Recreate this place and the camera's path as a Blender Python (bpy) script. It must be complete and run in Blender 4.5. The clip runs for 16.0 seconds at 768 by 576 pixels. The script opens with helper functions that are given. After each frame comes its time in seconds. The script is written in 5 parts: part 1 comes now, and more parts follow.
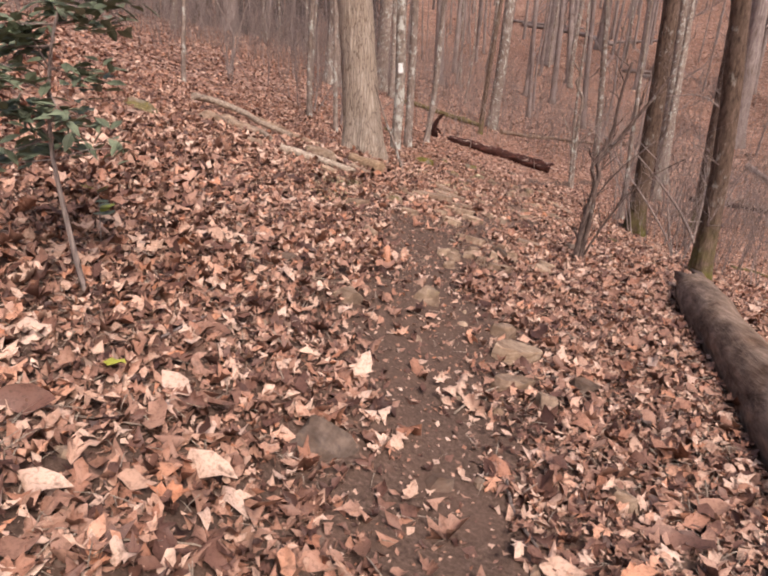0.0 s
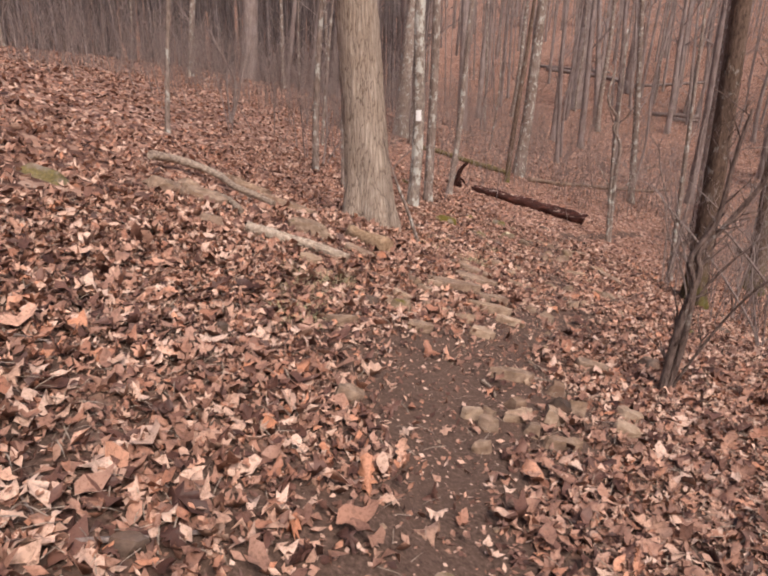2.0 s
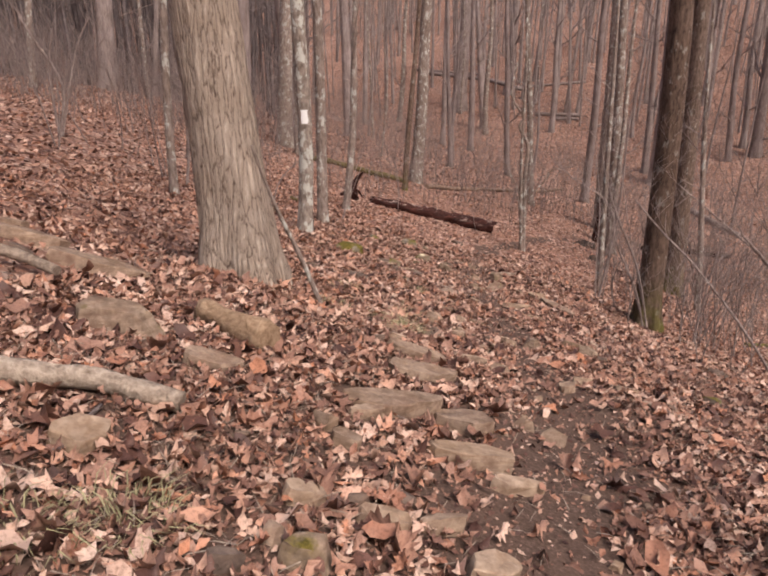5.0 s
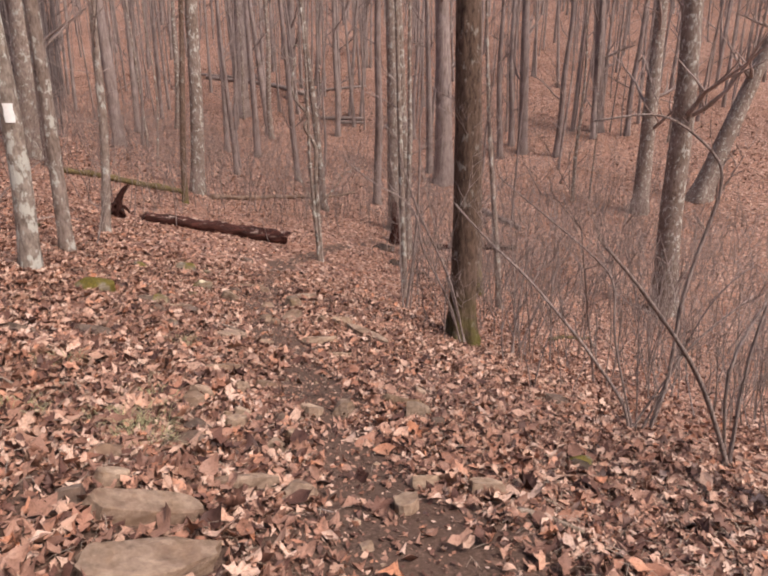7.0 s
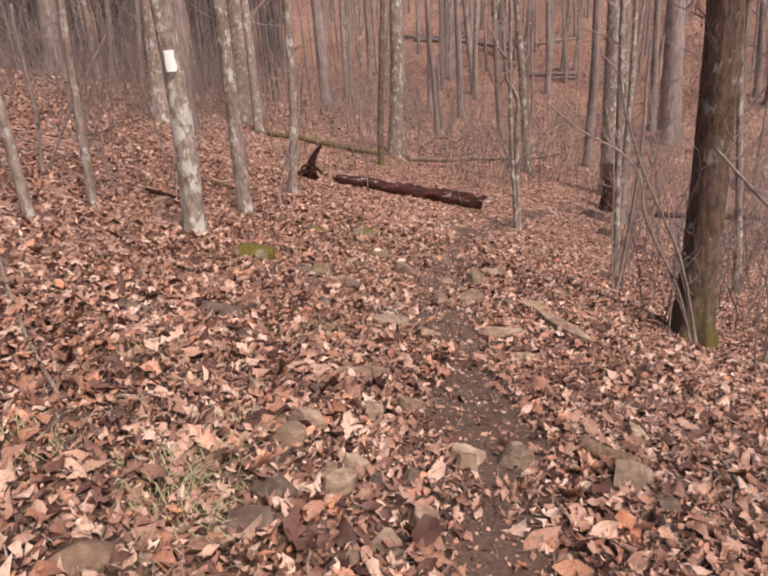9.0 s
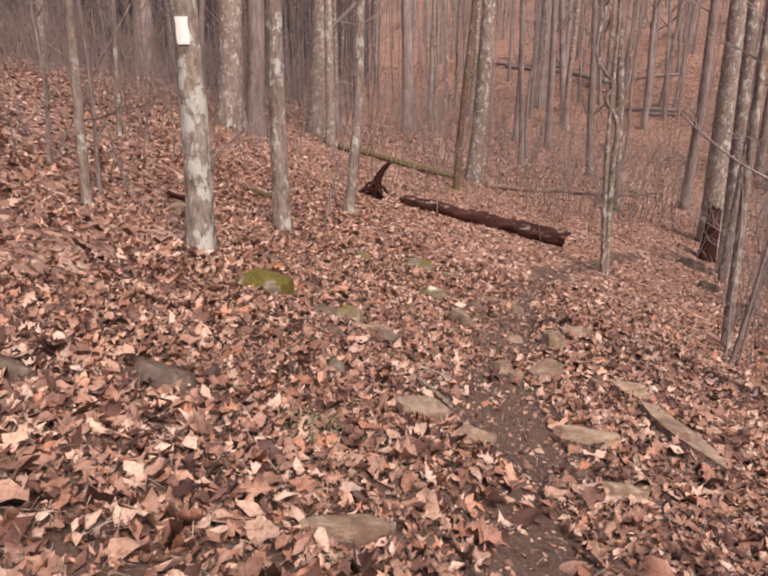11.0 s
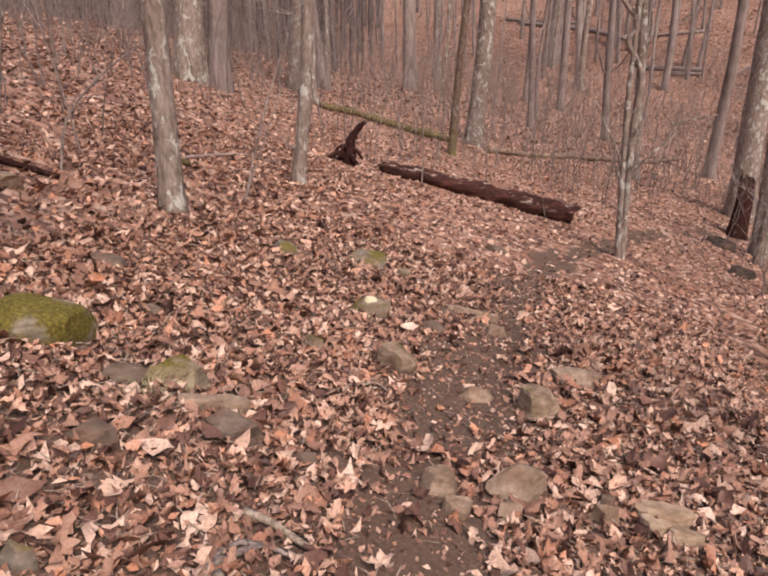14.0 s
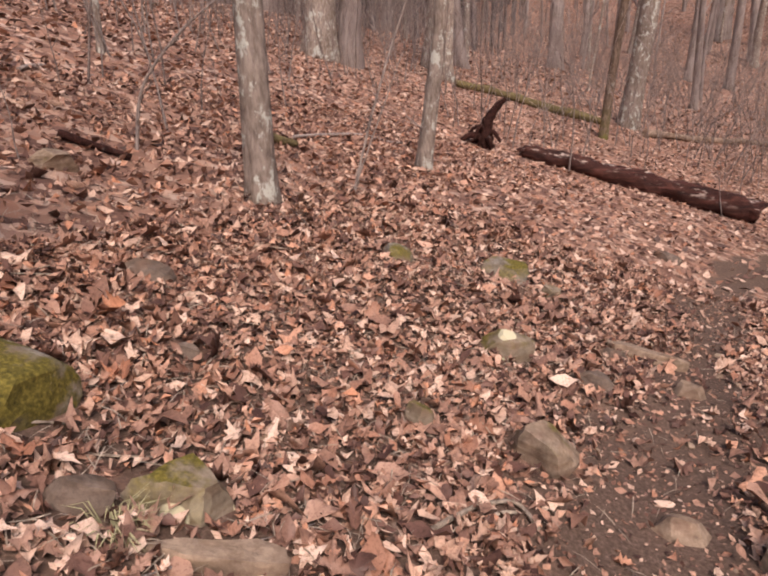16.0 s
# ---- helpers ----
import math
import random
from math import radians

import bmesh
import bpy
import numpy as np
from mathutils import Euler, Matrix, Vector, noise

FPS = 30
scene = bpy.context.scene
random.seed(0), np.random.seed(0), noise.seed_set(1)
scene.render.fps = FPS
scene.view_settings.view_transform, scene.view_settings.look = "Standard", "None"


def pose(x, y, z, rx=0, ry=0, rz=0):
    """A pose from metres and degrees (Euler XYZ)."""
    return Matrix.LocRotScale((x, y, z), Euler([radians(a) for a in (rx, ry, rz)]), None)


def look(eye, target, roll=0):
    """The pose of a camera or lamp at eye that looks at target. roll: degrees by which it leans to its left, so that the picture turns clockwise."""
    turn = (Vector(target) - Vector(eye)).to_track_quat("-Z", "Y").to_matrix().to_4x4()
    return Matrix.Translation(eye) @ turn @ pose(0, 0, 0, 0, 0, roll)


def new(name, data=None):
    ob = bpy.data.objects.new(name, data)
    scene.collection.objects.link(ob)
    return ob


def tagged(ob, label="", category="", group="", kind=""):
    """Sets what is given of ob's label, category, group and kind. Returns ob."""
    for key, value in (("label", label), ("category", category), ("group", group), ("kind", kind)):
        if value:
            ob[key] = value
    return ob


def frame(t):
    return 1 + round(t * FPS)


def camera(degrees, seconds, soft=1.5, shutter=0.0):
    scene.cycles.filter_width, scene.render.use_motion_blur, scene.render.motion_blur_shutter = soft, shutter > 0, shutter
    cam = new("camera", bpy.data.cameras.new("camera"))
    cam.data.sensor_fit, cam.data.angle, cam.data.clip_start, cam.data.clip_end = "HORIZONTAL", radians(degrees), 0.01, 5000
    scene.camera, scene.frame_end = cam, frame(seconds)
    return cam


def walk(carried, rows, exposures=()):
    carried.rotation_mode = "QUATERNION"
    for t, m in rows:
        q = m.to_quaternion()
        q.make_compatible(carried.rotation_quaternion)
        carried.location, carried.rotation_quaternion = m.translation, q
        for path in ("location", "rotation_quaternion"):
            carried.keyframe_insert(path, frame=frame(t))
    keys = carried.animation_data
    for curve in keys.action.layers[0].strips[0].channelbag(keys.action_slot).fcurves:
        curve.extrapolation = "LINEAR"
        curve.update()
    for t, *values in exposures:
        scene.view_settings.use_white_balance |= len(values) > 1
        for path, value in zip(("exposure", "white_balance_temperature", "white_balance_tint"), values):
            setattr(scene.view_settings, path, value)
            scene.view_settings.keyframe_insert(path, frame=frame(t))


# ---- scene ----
cam = camera(62.1, 16.0, soft=2.1, shutter=0.0)
PATH = [
    (0, look((0.000, -0.000, 1.550), (0.000, 2.760, 0.375), 2.08)),
    (0.5, look((-0.027, 0.594, 1.509), (-0.097, 3.394, 0.435), 2.62)),
    (1, look((0.023, 1.137, 1.485), (-0.016, 3.966, 0.488), 0.78)),
    (1.5, look((0.046, 1.627, 1.470), (0.002, 4.462, 0.490), 0.05)),
    (2, look((0.148, 2.210, 1.449), (0.028, 5.037, 0.451), 1.33)),
    (2.5, look((0.066, 2.746, 1.402), (-0.210, 5.552, 0.378), 1.90)),
    (3, look((0.041, 3.263, 1.328), (-0.425, 6.023, 0.249), -0.28)),
    (3.5, look((0.066, 3.715, 1.301), (-0.257, 6.491, 0.210), -0.42)),
    (4, look((0.000, 4.133, 1.288), (-0.141, 6.964, 0.307), 1.28)),
    (4.5, look((0.042, 4.644, 1.172), (0.010, 7.494, 0.237), 1.33)),
    (5, look((0.127, 5.134, 1.100), (0.488, 7.955, 0.145), -0.01)),
    (5.2, look((0.131, 5.308, 1.097), (0.646, 8.093, 0.108), -0.36)),
    (7.3, look((0.979, 7.157, 0.725), (2.240, 9.717, -0.199), 0.36)),
    (7.5, look((1.082, 7.277, 0.678), (2.334, 9.828, -0.284), 0.85)),
    (8, look((1.289, 7.583, 0.616), (2.276, 10.206, -0.455), 0.35)),
    (8.5, look((1.437, 7.900, 0.536), (1.844, 10.655, -0.580), -3.48)),
    (9, look((1.480, 8.332, 0.431), (1.809, 11.122, -0.623), -3.58)),
    (9.5, look((1.615, 8.754, 0.339), (2.002, 11.562, -0.643), -0.87)),
    (10, look((1.831, 9.190, 0.270), (2.094, 12.031, -0.658), 2.35)),
    (10.2, look((1.848, 9.370, 0.215), (2.005, 12.223, -0.701), 2.94)),
    (12.3, look((2.196, 11.145, -0.067), (2.246, 13.978, -1.053), -3.54)),
    (12.5, look((2.288, 11.294, -0.086), (2.511, 14.126, -1.052), -2.98)),
    (13, look((2.422, 11.612, -0.139), (3.105, 14.379, -1.077), 0.91)),
    (13.5, look((2.503, 12.072, -0.224), (3.025, 14.859, -1.205), 1.64)),
    (14, look((2.679, 12.495, -0.342), (2.638, 15.288, -1.436), -0.10)),
    (14.5, look((2.634, 12.934, -0.462), (2.296, 15.695, -1.586), -1.72)),
    (15, look((2.656, 13.300, -0.528), (2.310, 16.053, -1.669), -1.22)),
    (15.5, look((2.683, 13.658, -0.571), (2.283, 16.393, -1.738), -0.10)),
    (16, look((2.562, 13.966, -0.644), (1.931, 16.665, -1.792), -1.81)),
]
walk(cam, PATH, [(t, stops, 6700, 16) for t, stops in ((0, 0.27), (2, 0.11), (4.5, 0.05), (7.5, 0.23), (9, 0.27), (12.5, 0.26), (16, 0.20))])

# ---- overcast daylight ----
world = bpy.data.worlds.new("overcast_sky")
scene.world = world
world.use_nodes = True
wn = world.node_tree.nodes
sky = wn.new("ShaderNodeTexSky")
sky.sky_type, sky.sun_disc = "NISHITA", False
sky.sun_elevation, sky.sun_rotation = radians(52), radians(152)
sky.dust_density, sky.air_density = 6.0, 1.2
wn["Background"].inputs["Strength"].default_value = 0.125
world.node_tree.links.new(sky.outputs["Color"], wn["Background"].inputs["Color"])
sun = new("sun", bpy.data.lights.new("sun", "SUN"))
sun.data.energy, sun.data.angle, sun.data.color = 2.7, radians(22), (1.0, 0.95, 0.9)
sun.matrix_world = look((0, 0, 0), (-math.sin(radians(152)) * 0.62, -math.cos(radians(152)) * 0.62, -0.79))

# ---- materials ----


class Mat:
    """A small builder of node materials."""

    def __init__(self, name, rough=0.8, spec=0.3):
        self.m = bpy.data.materials.new(name)
        self.m.use_nodes = True
        self.t = self.m.node_tree
        self.b = self.t.nodes["Principled BSDF"]
        self.b.inputs["Roughness"].default_value = rough
        self.b.inputs["Specular IOR Level"].default_value = spec

    def node(self, kind, **inputs):
        n = self.t.nodes.new(kind)
        for k, v in inputs.items():
            self.put(v, n.inputs[k.replace("_", " ")])
        return n

    def put(self, v, socket):
        if isinstance(v, bpy.types.NodeSocket):
            self.t.links.new(v, socket)
        else:
            socket.default_value = v

    def coords(self, scale=(1, 1, 1), kind="Object"):
        n = self.node("ShaderNodeMapping", Vector=self.node("ShaderNodeTexCoord").outputs[kind])
        n.inputs["Scale"].default_value = scale
        return n.outputs[0]

    def place(self, scale=(1, 1, 1)):
        n = self.node("ShaderNodeMapping", Vector=self.node("ShaderNodeNewGeometry").outputs["Position"])
        n.inputs["Scale"].default_value = scale
        return n.outputs[0]

    def noise(self, vec, scale, detail=5.0, rough=0.6):
        return self.node("ShaderNodeTexNoise", Vector=vec, Scale=scale, Detail=detail, Roughness=rough).outputs["Fac"]

    def ramp(self, fac, stops, hard=False):
        n = self.node("ShaderNodeValToRGB", Fac=fac)
        e = n.color_ramp.elements
        while len(e) < len(stops):
            e.new(0.5)
        for el, (p, c) in zip(e, stops):
            el.position, el.color = p, (*c, 1) if len(c) == 3 else c
        if hard:
            n.color_ramp.interpolation = "CONSTANT"
        return n.outputs["Color"]

    def mix(self, fac, a, b, how="MIX"):
        n = self.t.nodes.new("ShaderNodeMix")
        n.data_type, n.blend_type = "RGBA", how
        self.put(fac, n.inputs[0])
        self.put(a if isinstance(a, bpy.types.NodeSocket) else (*a, 1), n.inputs[6])
        self.put(b if isinstance(b, bpy.types.NodeSocket) else (*b, 1), n.inputs[7])
        return n.outputs[2]

    def step(self, fac, lo, hi):
        n = self.node("ShaderNodeMapRange", Value=fac)
        n.inputs["From Min"].default_value, n.inputs["From Max"].default_value = lo, hi
        return n.outputs[0]

    def done(self, color, height=None, dist=0.01, strength=0.6):
        self.put(color, self.b.inputs["Base Color"])
        if height is not None:
            n = self.node("ShaderNodeBump", Height=height, Strength=strength, Distance=dist)
            self.t.links.new(n.outputs[0], self.b.inputs["Normal"])
        return self.m


LEAF_STOPS = [(0.0, (0.06, 0.027, 0.021)), (0.18, (0.165, 0.082, 0.062)), (0.36, (0.31, 0.172, 0.125)), (0.52, (0.43, 0.256, 0.190)),
              (0.64, (0.36, 0.169, 0.109)), (0.76, (0.56, 0.373, 0.285)), (0.9, (0.72, 0.53, 0.43)), (1.0, (0.55, 0.25, 0.145))]


def leaf_material(name, per_object):
    m = Mat(name, 0.55, 0.35)
    rnd = m.node("ShaderNodeObjectInfo").outputs["Random"] if per_object else m.node("ShaderNodeNewGeometry").outputs["Random Per Island"]
    col = m.ramp(rnd, LEAF_STOPS)
    n = m.noise(m.place(), 70.0, 5.0, 0.7)
    col = m.mix(m.step(n, 0.48, 0.72), col, m.mix(1.0, col, (0.42, 0.36, 0.33), "MULTIPLY"))
    col = m.mix(m.step(m.noise(m.place(), 25.0, 3.0), 0.6, 0.8), col, (0.10, 0.055, 0.04))
    col = m.mix(m.step(m.noise(m.place(), 0.9, 3.0), 0.3, 0.75), col, m.mix(1.0, col, (0.82, 0.75, 0.70), "MULTIPLY"))
    return m.done(col, m.noise(m.place(), 120.0, 3.0), 0.004, 0.4)


M_LEAF = leaf_material("dry_leaf_litter", False)
M_LEAF_ONE = leaf_material("dry_leaf", True)


def ground_material():
    m = Mat("forest_floor", 0.9, 0.2)
    p = m.place()
    cells = m.node("ShaderNodeTexVoronoi", Vector=m.mix(0.12, p, m.node("ShaderNodeTexNoise", Vector=p, Scale=9.0).outputs["Color"]), Scale=11.0)
    sep = m.node("ShaderNodeSeparateColor", Color=cells.outputs["Color"]).outputs[0]
    litter = m.ramp(sep, LEAF_STOPS)
    litter = m.mix(0.4, litter, (0.20, 0.118, 0.094))
    big = m.noise(p, 0.35, 4.0)
    litter = m.mix(m.step(big, 0.35, 0.7), litter, m.mix(1.0, litter, (0.72, 0.66, 0.62), "MULTIPLY"))
    fine = m.noise(p, 55.0, 6.0, 0.7)
    soil = m.ramp(fine, [(0.25, (0.04, 0.025, 0.019)), (0.48, (0.105, 0.066, 0.05)), (0.66, (0.185, 0.12, 0.092)), (0.8, (0.38, 0.27, 0.215))])
    soil = m.mix(m.step(m.noise(p, 3.0, 4.0), 0.45, 0.9), soil, (0.135, 0.082, 0.061))
    a = m.t.nodes.new("ShaderNodeAttribute")
    a.attribute_name = "soil"
    mask = m.node("ShaderNodeMath", **{})
    mask.operation = "ADD"
    m.put(a.outputs["Fac"], mask.inputs[0])
    sub = m.node("ShaderNodeMath")
    sub.operation = "MULTIPLY_ADD"
    m.put(m.noise(p, 6.0, 4.0), sub.inputs[0])
    sub.inputs[1].default_value, sub.inputs[2].default_value = 0.8, -0.4
    m.put(sub.outputs[0], mask.inputs[1])
    col = m.mix(m.step(mask.outputs[0], 0.35, 0.6), litter, soil)
    h = m.mix(0.5, m.node("ShaderNodeSeparateColor", Color=cells.outputs["Color"]).outputs[1], fine)
    return m.done(col, h, 0.03, 0.7)


def bark_material(name, dark, light, lichen=0.25, furrow=9.0, moss=0.0, stretch=0.14):
    m = Mat(name, 0.9, 0.15)
    v = m.coords((furrow, furrow, furrow * stretch))
    ridge = m.noise(v, 1.6, 6.0, 0.65)
    tone = m.node("ShaderNodeObjectInfo").outputs["Random"]
    col = m.ramp(ridge, [(0.3, dark), (0.62, light)])
    col = m.mix(m.step(tone, 0.0, 1.0), col, m.mix(1.0, col, (0.72, 0.70, 0.70), "MULTIPLY"))
    col = m.mix(m.step(m.noise(m.coords(), 1.3, 3.0), 0.35, 0.7), col, m.mix(1.0, col, (0.7, 0.66, 0.62), "MULTIPLY"))
    patch = m.step(m.noise(m.coords((1, 1, 0.6)), 7.0, 5.0, 0.7), 0.62 - 0.2 * lichen, 0.68 - 0.2 * lichen)
    k = m.node("ShaderNodeMath", **{})
    k.operation = "MULTIPLY"
    m.put(patch, k.inputs[0])
    k.inputs[1].default_value = min(1.0, lichen * 2)
    col = m.mix(k.outputs[0], col, (0.50, 0.49, 0.44))
    if moss:
        z = m.node("ShaderNodeSeparateXYZ", Vector=m.coords()).outputs[2]
        w = m.node("ShaderNodeMath", **{})
        w.operation = "MULTIPLY"
        m.put(m.step(z, moss, -0.2), w.inputs[0])
        m.put(m.step(m.noise(m.coords(), 5.0, 5.0), 0.35, 0.6), w.inputs[1])
        col = m.mix(w.outputs[0], col, (0.13, 0.12, 0.03))
    return m.done(col, ridge, 0.03, 0.9)


def plated_bark(name, fissure, plate, crest, wide=21.0, long=2.3):
    """Bark of long narrow plates parted by dark fissures."""
    m = Mat(name, 0.92, 0.12)
    v = m.coords((wide, wide, long))
    bent = m.mix(1.3, v, m.node("ShaderNodeTexNoise", Vector=m.coords((11, 11, 4)), Scale=1.0, Detail=4.0).outputs["Color"], "ADD")
    cell = m.node("ShaderNodeTexVoronoi", Vector=bent, Scale=1.0)
    cell.feature = "DISTANCE_TO_EDGE"
    edge = cell.outputs["Distance"]
    fine = m.noise(m.coords((60, 60, 16)), 1.0, 5.0, 0.7)
    h = m.mix(0.55, m.step(edge, -0.1, 0.40), fine)
    col = m.ramp(h, [(0.30, fissure), (0.45, plate), (0.58, plate), (0.74, crest)])
    col = m.mix(m.step(m.noise(m.coords(), 2.2, 4.0), 0.4, 0.75), col, m.mix(1.0, col, (0.74, 0.70, 0.66), "MULTIPLY"))
    return m.done(col, h, 0.035, 1.0)


def rotten_wood(name):
    """Red-brown rotten wood with long dark splits and pale flecks on upward faces."""
    m = Mat(name, 0.8, 0.2)
    grain = m.noise(m.coords((1.6, 11, 11)), 1.0, 6.0, 0.7)
    col = m.ramp(grain, [(0.3, (0.008, 0.004, 0.004)), (0.52, (0.05, 0.017, 0.013)), (0.72, (0.125, 0.045, 0.034))])
    up = m.node("ShaderNodeSeparateXYZ", Vector=m.node("ShaderNodeNewGeometry").outputs["Normal"]).outputs[2]
    w = m.node("ShaderNodeMath")
    w.operation = "MULTIPLY"
    m.put(m.step(up, 0.1, 0.7), w.inputs[0])
    m.put(m.step(m.noise(m.coords((1.5, 5, 5)), 1.7, 4.0, 0.65), 0.57, 0.66), w.inputs[1])
    col = m.mix(w.outputs[0], col, (0.46, 0.36, 0.31))
    return m.done(col, grain, 0.04, 1.0)


def streaked_wood(name, dark, light):
    """Barkless decaying wood with long streaks along the log."""
    m = Mat(name, 0.88, 0.15)
    grain = m.noise(m.coords((12, 1.5, 12)), 1.0, 6.0, 0.7)
    col = m.ramp(grain, [(0.3, dark), (0.68, light)])
    col = m.mix(m.step(m.noise(m.coords(), 2.2, 5.0, 0.7), 0.48, 0.68), col, m.mix(1.0, col, (0.5, 0.42, 0.36), "MULTIPLY"))
    return m.done(col, grain, 0.03, 0.8)


M_OAK = plated_bark("plated_oak_bark", (0.11, 0.075, 0.058), (0.40, 0.325, 0.265), (0.56, 0.47, 0.39))
M_ROTLONG = rotten_wood("splintered_red_brown_wood")
M_STEM = bark_material("dark_stem_bark", (0.075, 0.052, 0.045), (0.26, 0.195, 0.17), 0.2, 24.0, 0.0, 0.3)
M_BLAZE = bark_material("lichened_bark", (0.13, 0.10, 0.085), (0.42, 0.355, 0.305), 0.62, 12.0, 0.0, 0.4)
M_GREY = bark_material("grey_bark", (0.15, 0.112, 0.095), (0.41, 0.335, 0.29), 0.42, 14.0, 0.0, 0.3)
M_DARK = bark_material("dark_mossy_bark", (0.055, 0.036, 0.028), (0.22, 0.155, 0.12), 0.16, 14.0, 1.0, 0.32)
M_GREYMOSS = bark_material("grey_bark_with_mossy_foot", (0.07, 0.048, 0.038), (0.25, 0.185, 0.15), 0.2, 14.0, 1.2, 0.3)
M_TWIG = bark_material("twig_bark", (0.20, 0.152, 0.138), (0.48, 0.40, 0.37), 0.1, 30.0)
# Greyer bark with lifted darks: distance haze put into the colour
M_FAR = bark_material("distant_bark_with_haze", (0.19, 0.148, 0.138), (0.40, 0.335, 0.315), 0.1, 6.0)
# Darker, bluer copy of M_FAR: the dense wood's gloom put into the colour
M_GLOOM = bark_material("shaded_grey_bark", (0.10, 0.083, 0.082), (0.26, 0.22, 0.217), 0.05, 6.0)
M_DEAD = bark_material("weathered_dead_wood", (0.22, 0.165, 0.125), (0.58, 0.48, 0.39), 0.05, 18.0, 0.0, 0.9)
M_CHUNK = bark_material("tan_barkless_wood", (0.28, 0.18, 0.11), (0.56, 0.40, 0.27), 0.0, 16.0, 0.0, 0.9)
M_ROT = bark_material("rotten_dark_wood", (0.010, 0.005, 0.004), (0.065, 0.024, 0.019), 0.05, 14.0, 0.0, 0.9)
M_ROTLOG = streaked_wood("decaying_brown_log", (0.06, 0.037, 0.027), (0.40, 0.285, 0.22))
M_MOSSLOG = bark_material("mossy_log_bark", (0.07, 0.055, 0.035), (0.23, 0.18, 0.085), 0.0, 10.0, 0.0, 0.9)


def rock_material(name, dark, light, moss=0.0, lichen=0.0, wrap=0.1):
    m = Mat(name, 0.85, 0.25)
    p = m.place()
    n = m.noise(p, 14.0, 7.0, 0.7)
    col = m.ramp(n, [(0.28, dark), (0.5, tuple((a + b) / 2 for a, b in zip(dark, light))), (0.7, light)])
    col = m.mix(m.step(m.noise(m.place((3, 3, 30)), 1.0, 3.0), 0.45, 0.65), col, m.mix(1.0, col, (0.7, 0.64, 0.58), "MULTIPLY"))
    col = m.mix(m.step(m.noise(p, 4.5, 5.0, 0.7), 0.50, 0.72), col, (0.17, 0.098, 0.068))
    if moss:
        up = m.node("ShaderNodeSeparateXYZ", Vector=m.node("ShaderNodeNewGeometry").outputs["Normal"]).outputs[2]
        w = m.node("ShaderNodeMath", **{})
        w.operation = "MULTIPLY"
        m.put(m.step(up, wrap, wrap + 0.7), w.inputs[0])
        m.put(m.step(m.noise(p, 6.0, 5.0, 0.6), 0.60 - 0.2 * moss, 0.72 - 0.2 * moss), w.inputs[1])
        green = m.ramp(m.noise(p, 60.0, 4.0), [(0.25, (0.035, 0.03, 0.007)), (0.5, (0.12, 0.095, 0.018)), (0.75, (0.25, 0.19, 0.04))])
        col = m.mix(w.outputs[0], col, green)
    if lichen:
        spots = m.node("ShaderNodeTexVoronoi", Vector=p, Scale=8.0)
        pick = m.step(m.node("ShaderNodeSeparateColor", Color=spots.outputs["Color"]).outputs[0], 0.62, 0.64)
        disc = m.node("ShaderNodeMath")
        disc.operation = "MULTIPLY"
        m.put(m.step(spots.outputs["Distance"], 0.46, 0.42), disc.inputs[0])
        m.put(pick, disc.inputs[1])
        col = m.mix(disc.outputs[0], col, (0.60, 0.53, 0.36))
    return m.done(col, n, 0.02, 0.8)


M_ROCK = {
    "r": rock_material("brown_grey_stone", (0.12, 0.078, 0.056), (0.44, 0.32, 0.235)),
    "R": rock_material("grey_boulder_stone", (0.12, 0.083, 0.06), (0.42, 0.31, 0.23), 0.15),
    "f": rock_material("flat_sandstone", (0.15, 0.10, 0.073), (0.46, 0.335, 0.245)),
    "t": rock_material("tan_sandstone", (0.25, 0.172, 0.12), (0.58, 0.435, 0.32)),
    "d": rock_material("dark_stone", (0.06, 0.042, 0.034), (0.24, 0.175, 0.14)),
    "D": rock_material("dark_soil_lump", (0.025, 0.018, 0.015), (0.11, 0.08, 0.065)),
    "m": rock_material("mossy_stone", (0.09, 0.075, 0.06), (0.33, 0.28, 0.235), 0.8),
    "M": rock_material("thickly_mossed_stone", (0.10, 0.085, 0.06), (0.40, 0.34, 0.28), 1.3, 0.0, -0.8),
    "w": rock_material("lichen_spotted_stone", (0.12, 0.092, 0.066), (0.36, 0.28, 0.21), 0.85, 1.0),
}


def plain_material(name, color, rough=0.7, spread=0.25, scale=40.0):
    m = Mat(name, rough, 0.3)
    n = m.noise(m.coords(), scale, 4.0)
    lo, hi = (tuple(c * k for c in color) for k in (1 - spread, 1 + spread))
    return m.done(m.ramp(n, [(0.3, lo), (0.7, hi)]), n, 0.003, 0.3)


M_PAINT = plain_material("white_blaze_paint", (0.80, 0.79, 0.77), 0.6, 0.06)
M_GREEN = plain_material("evergreen_leaf", (0.150, 0.178, 0.115), 0.5, 0.3, 12.0)
M_YELLOW = plain_material("yellow_green_leaf", (0.34, 0.34, 0.06), 0.5, 0.3, 20.0)
M_GRASS = plain_material("pale_grass", (0.33, 0.30, 0.17), 0.7, 0.4, 15.0)

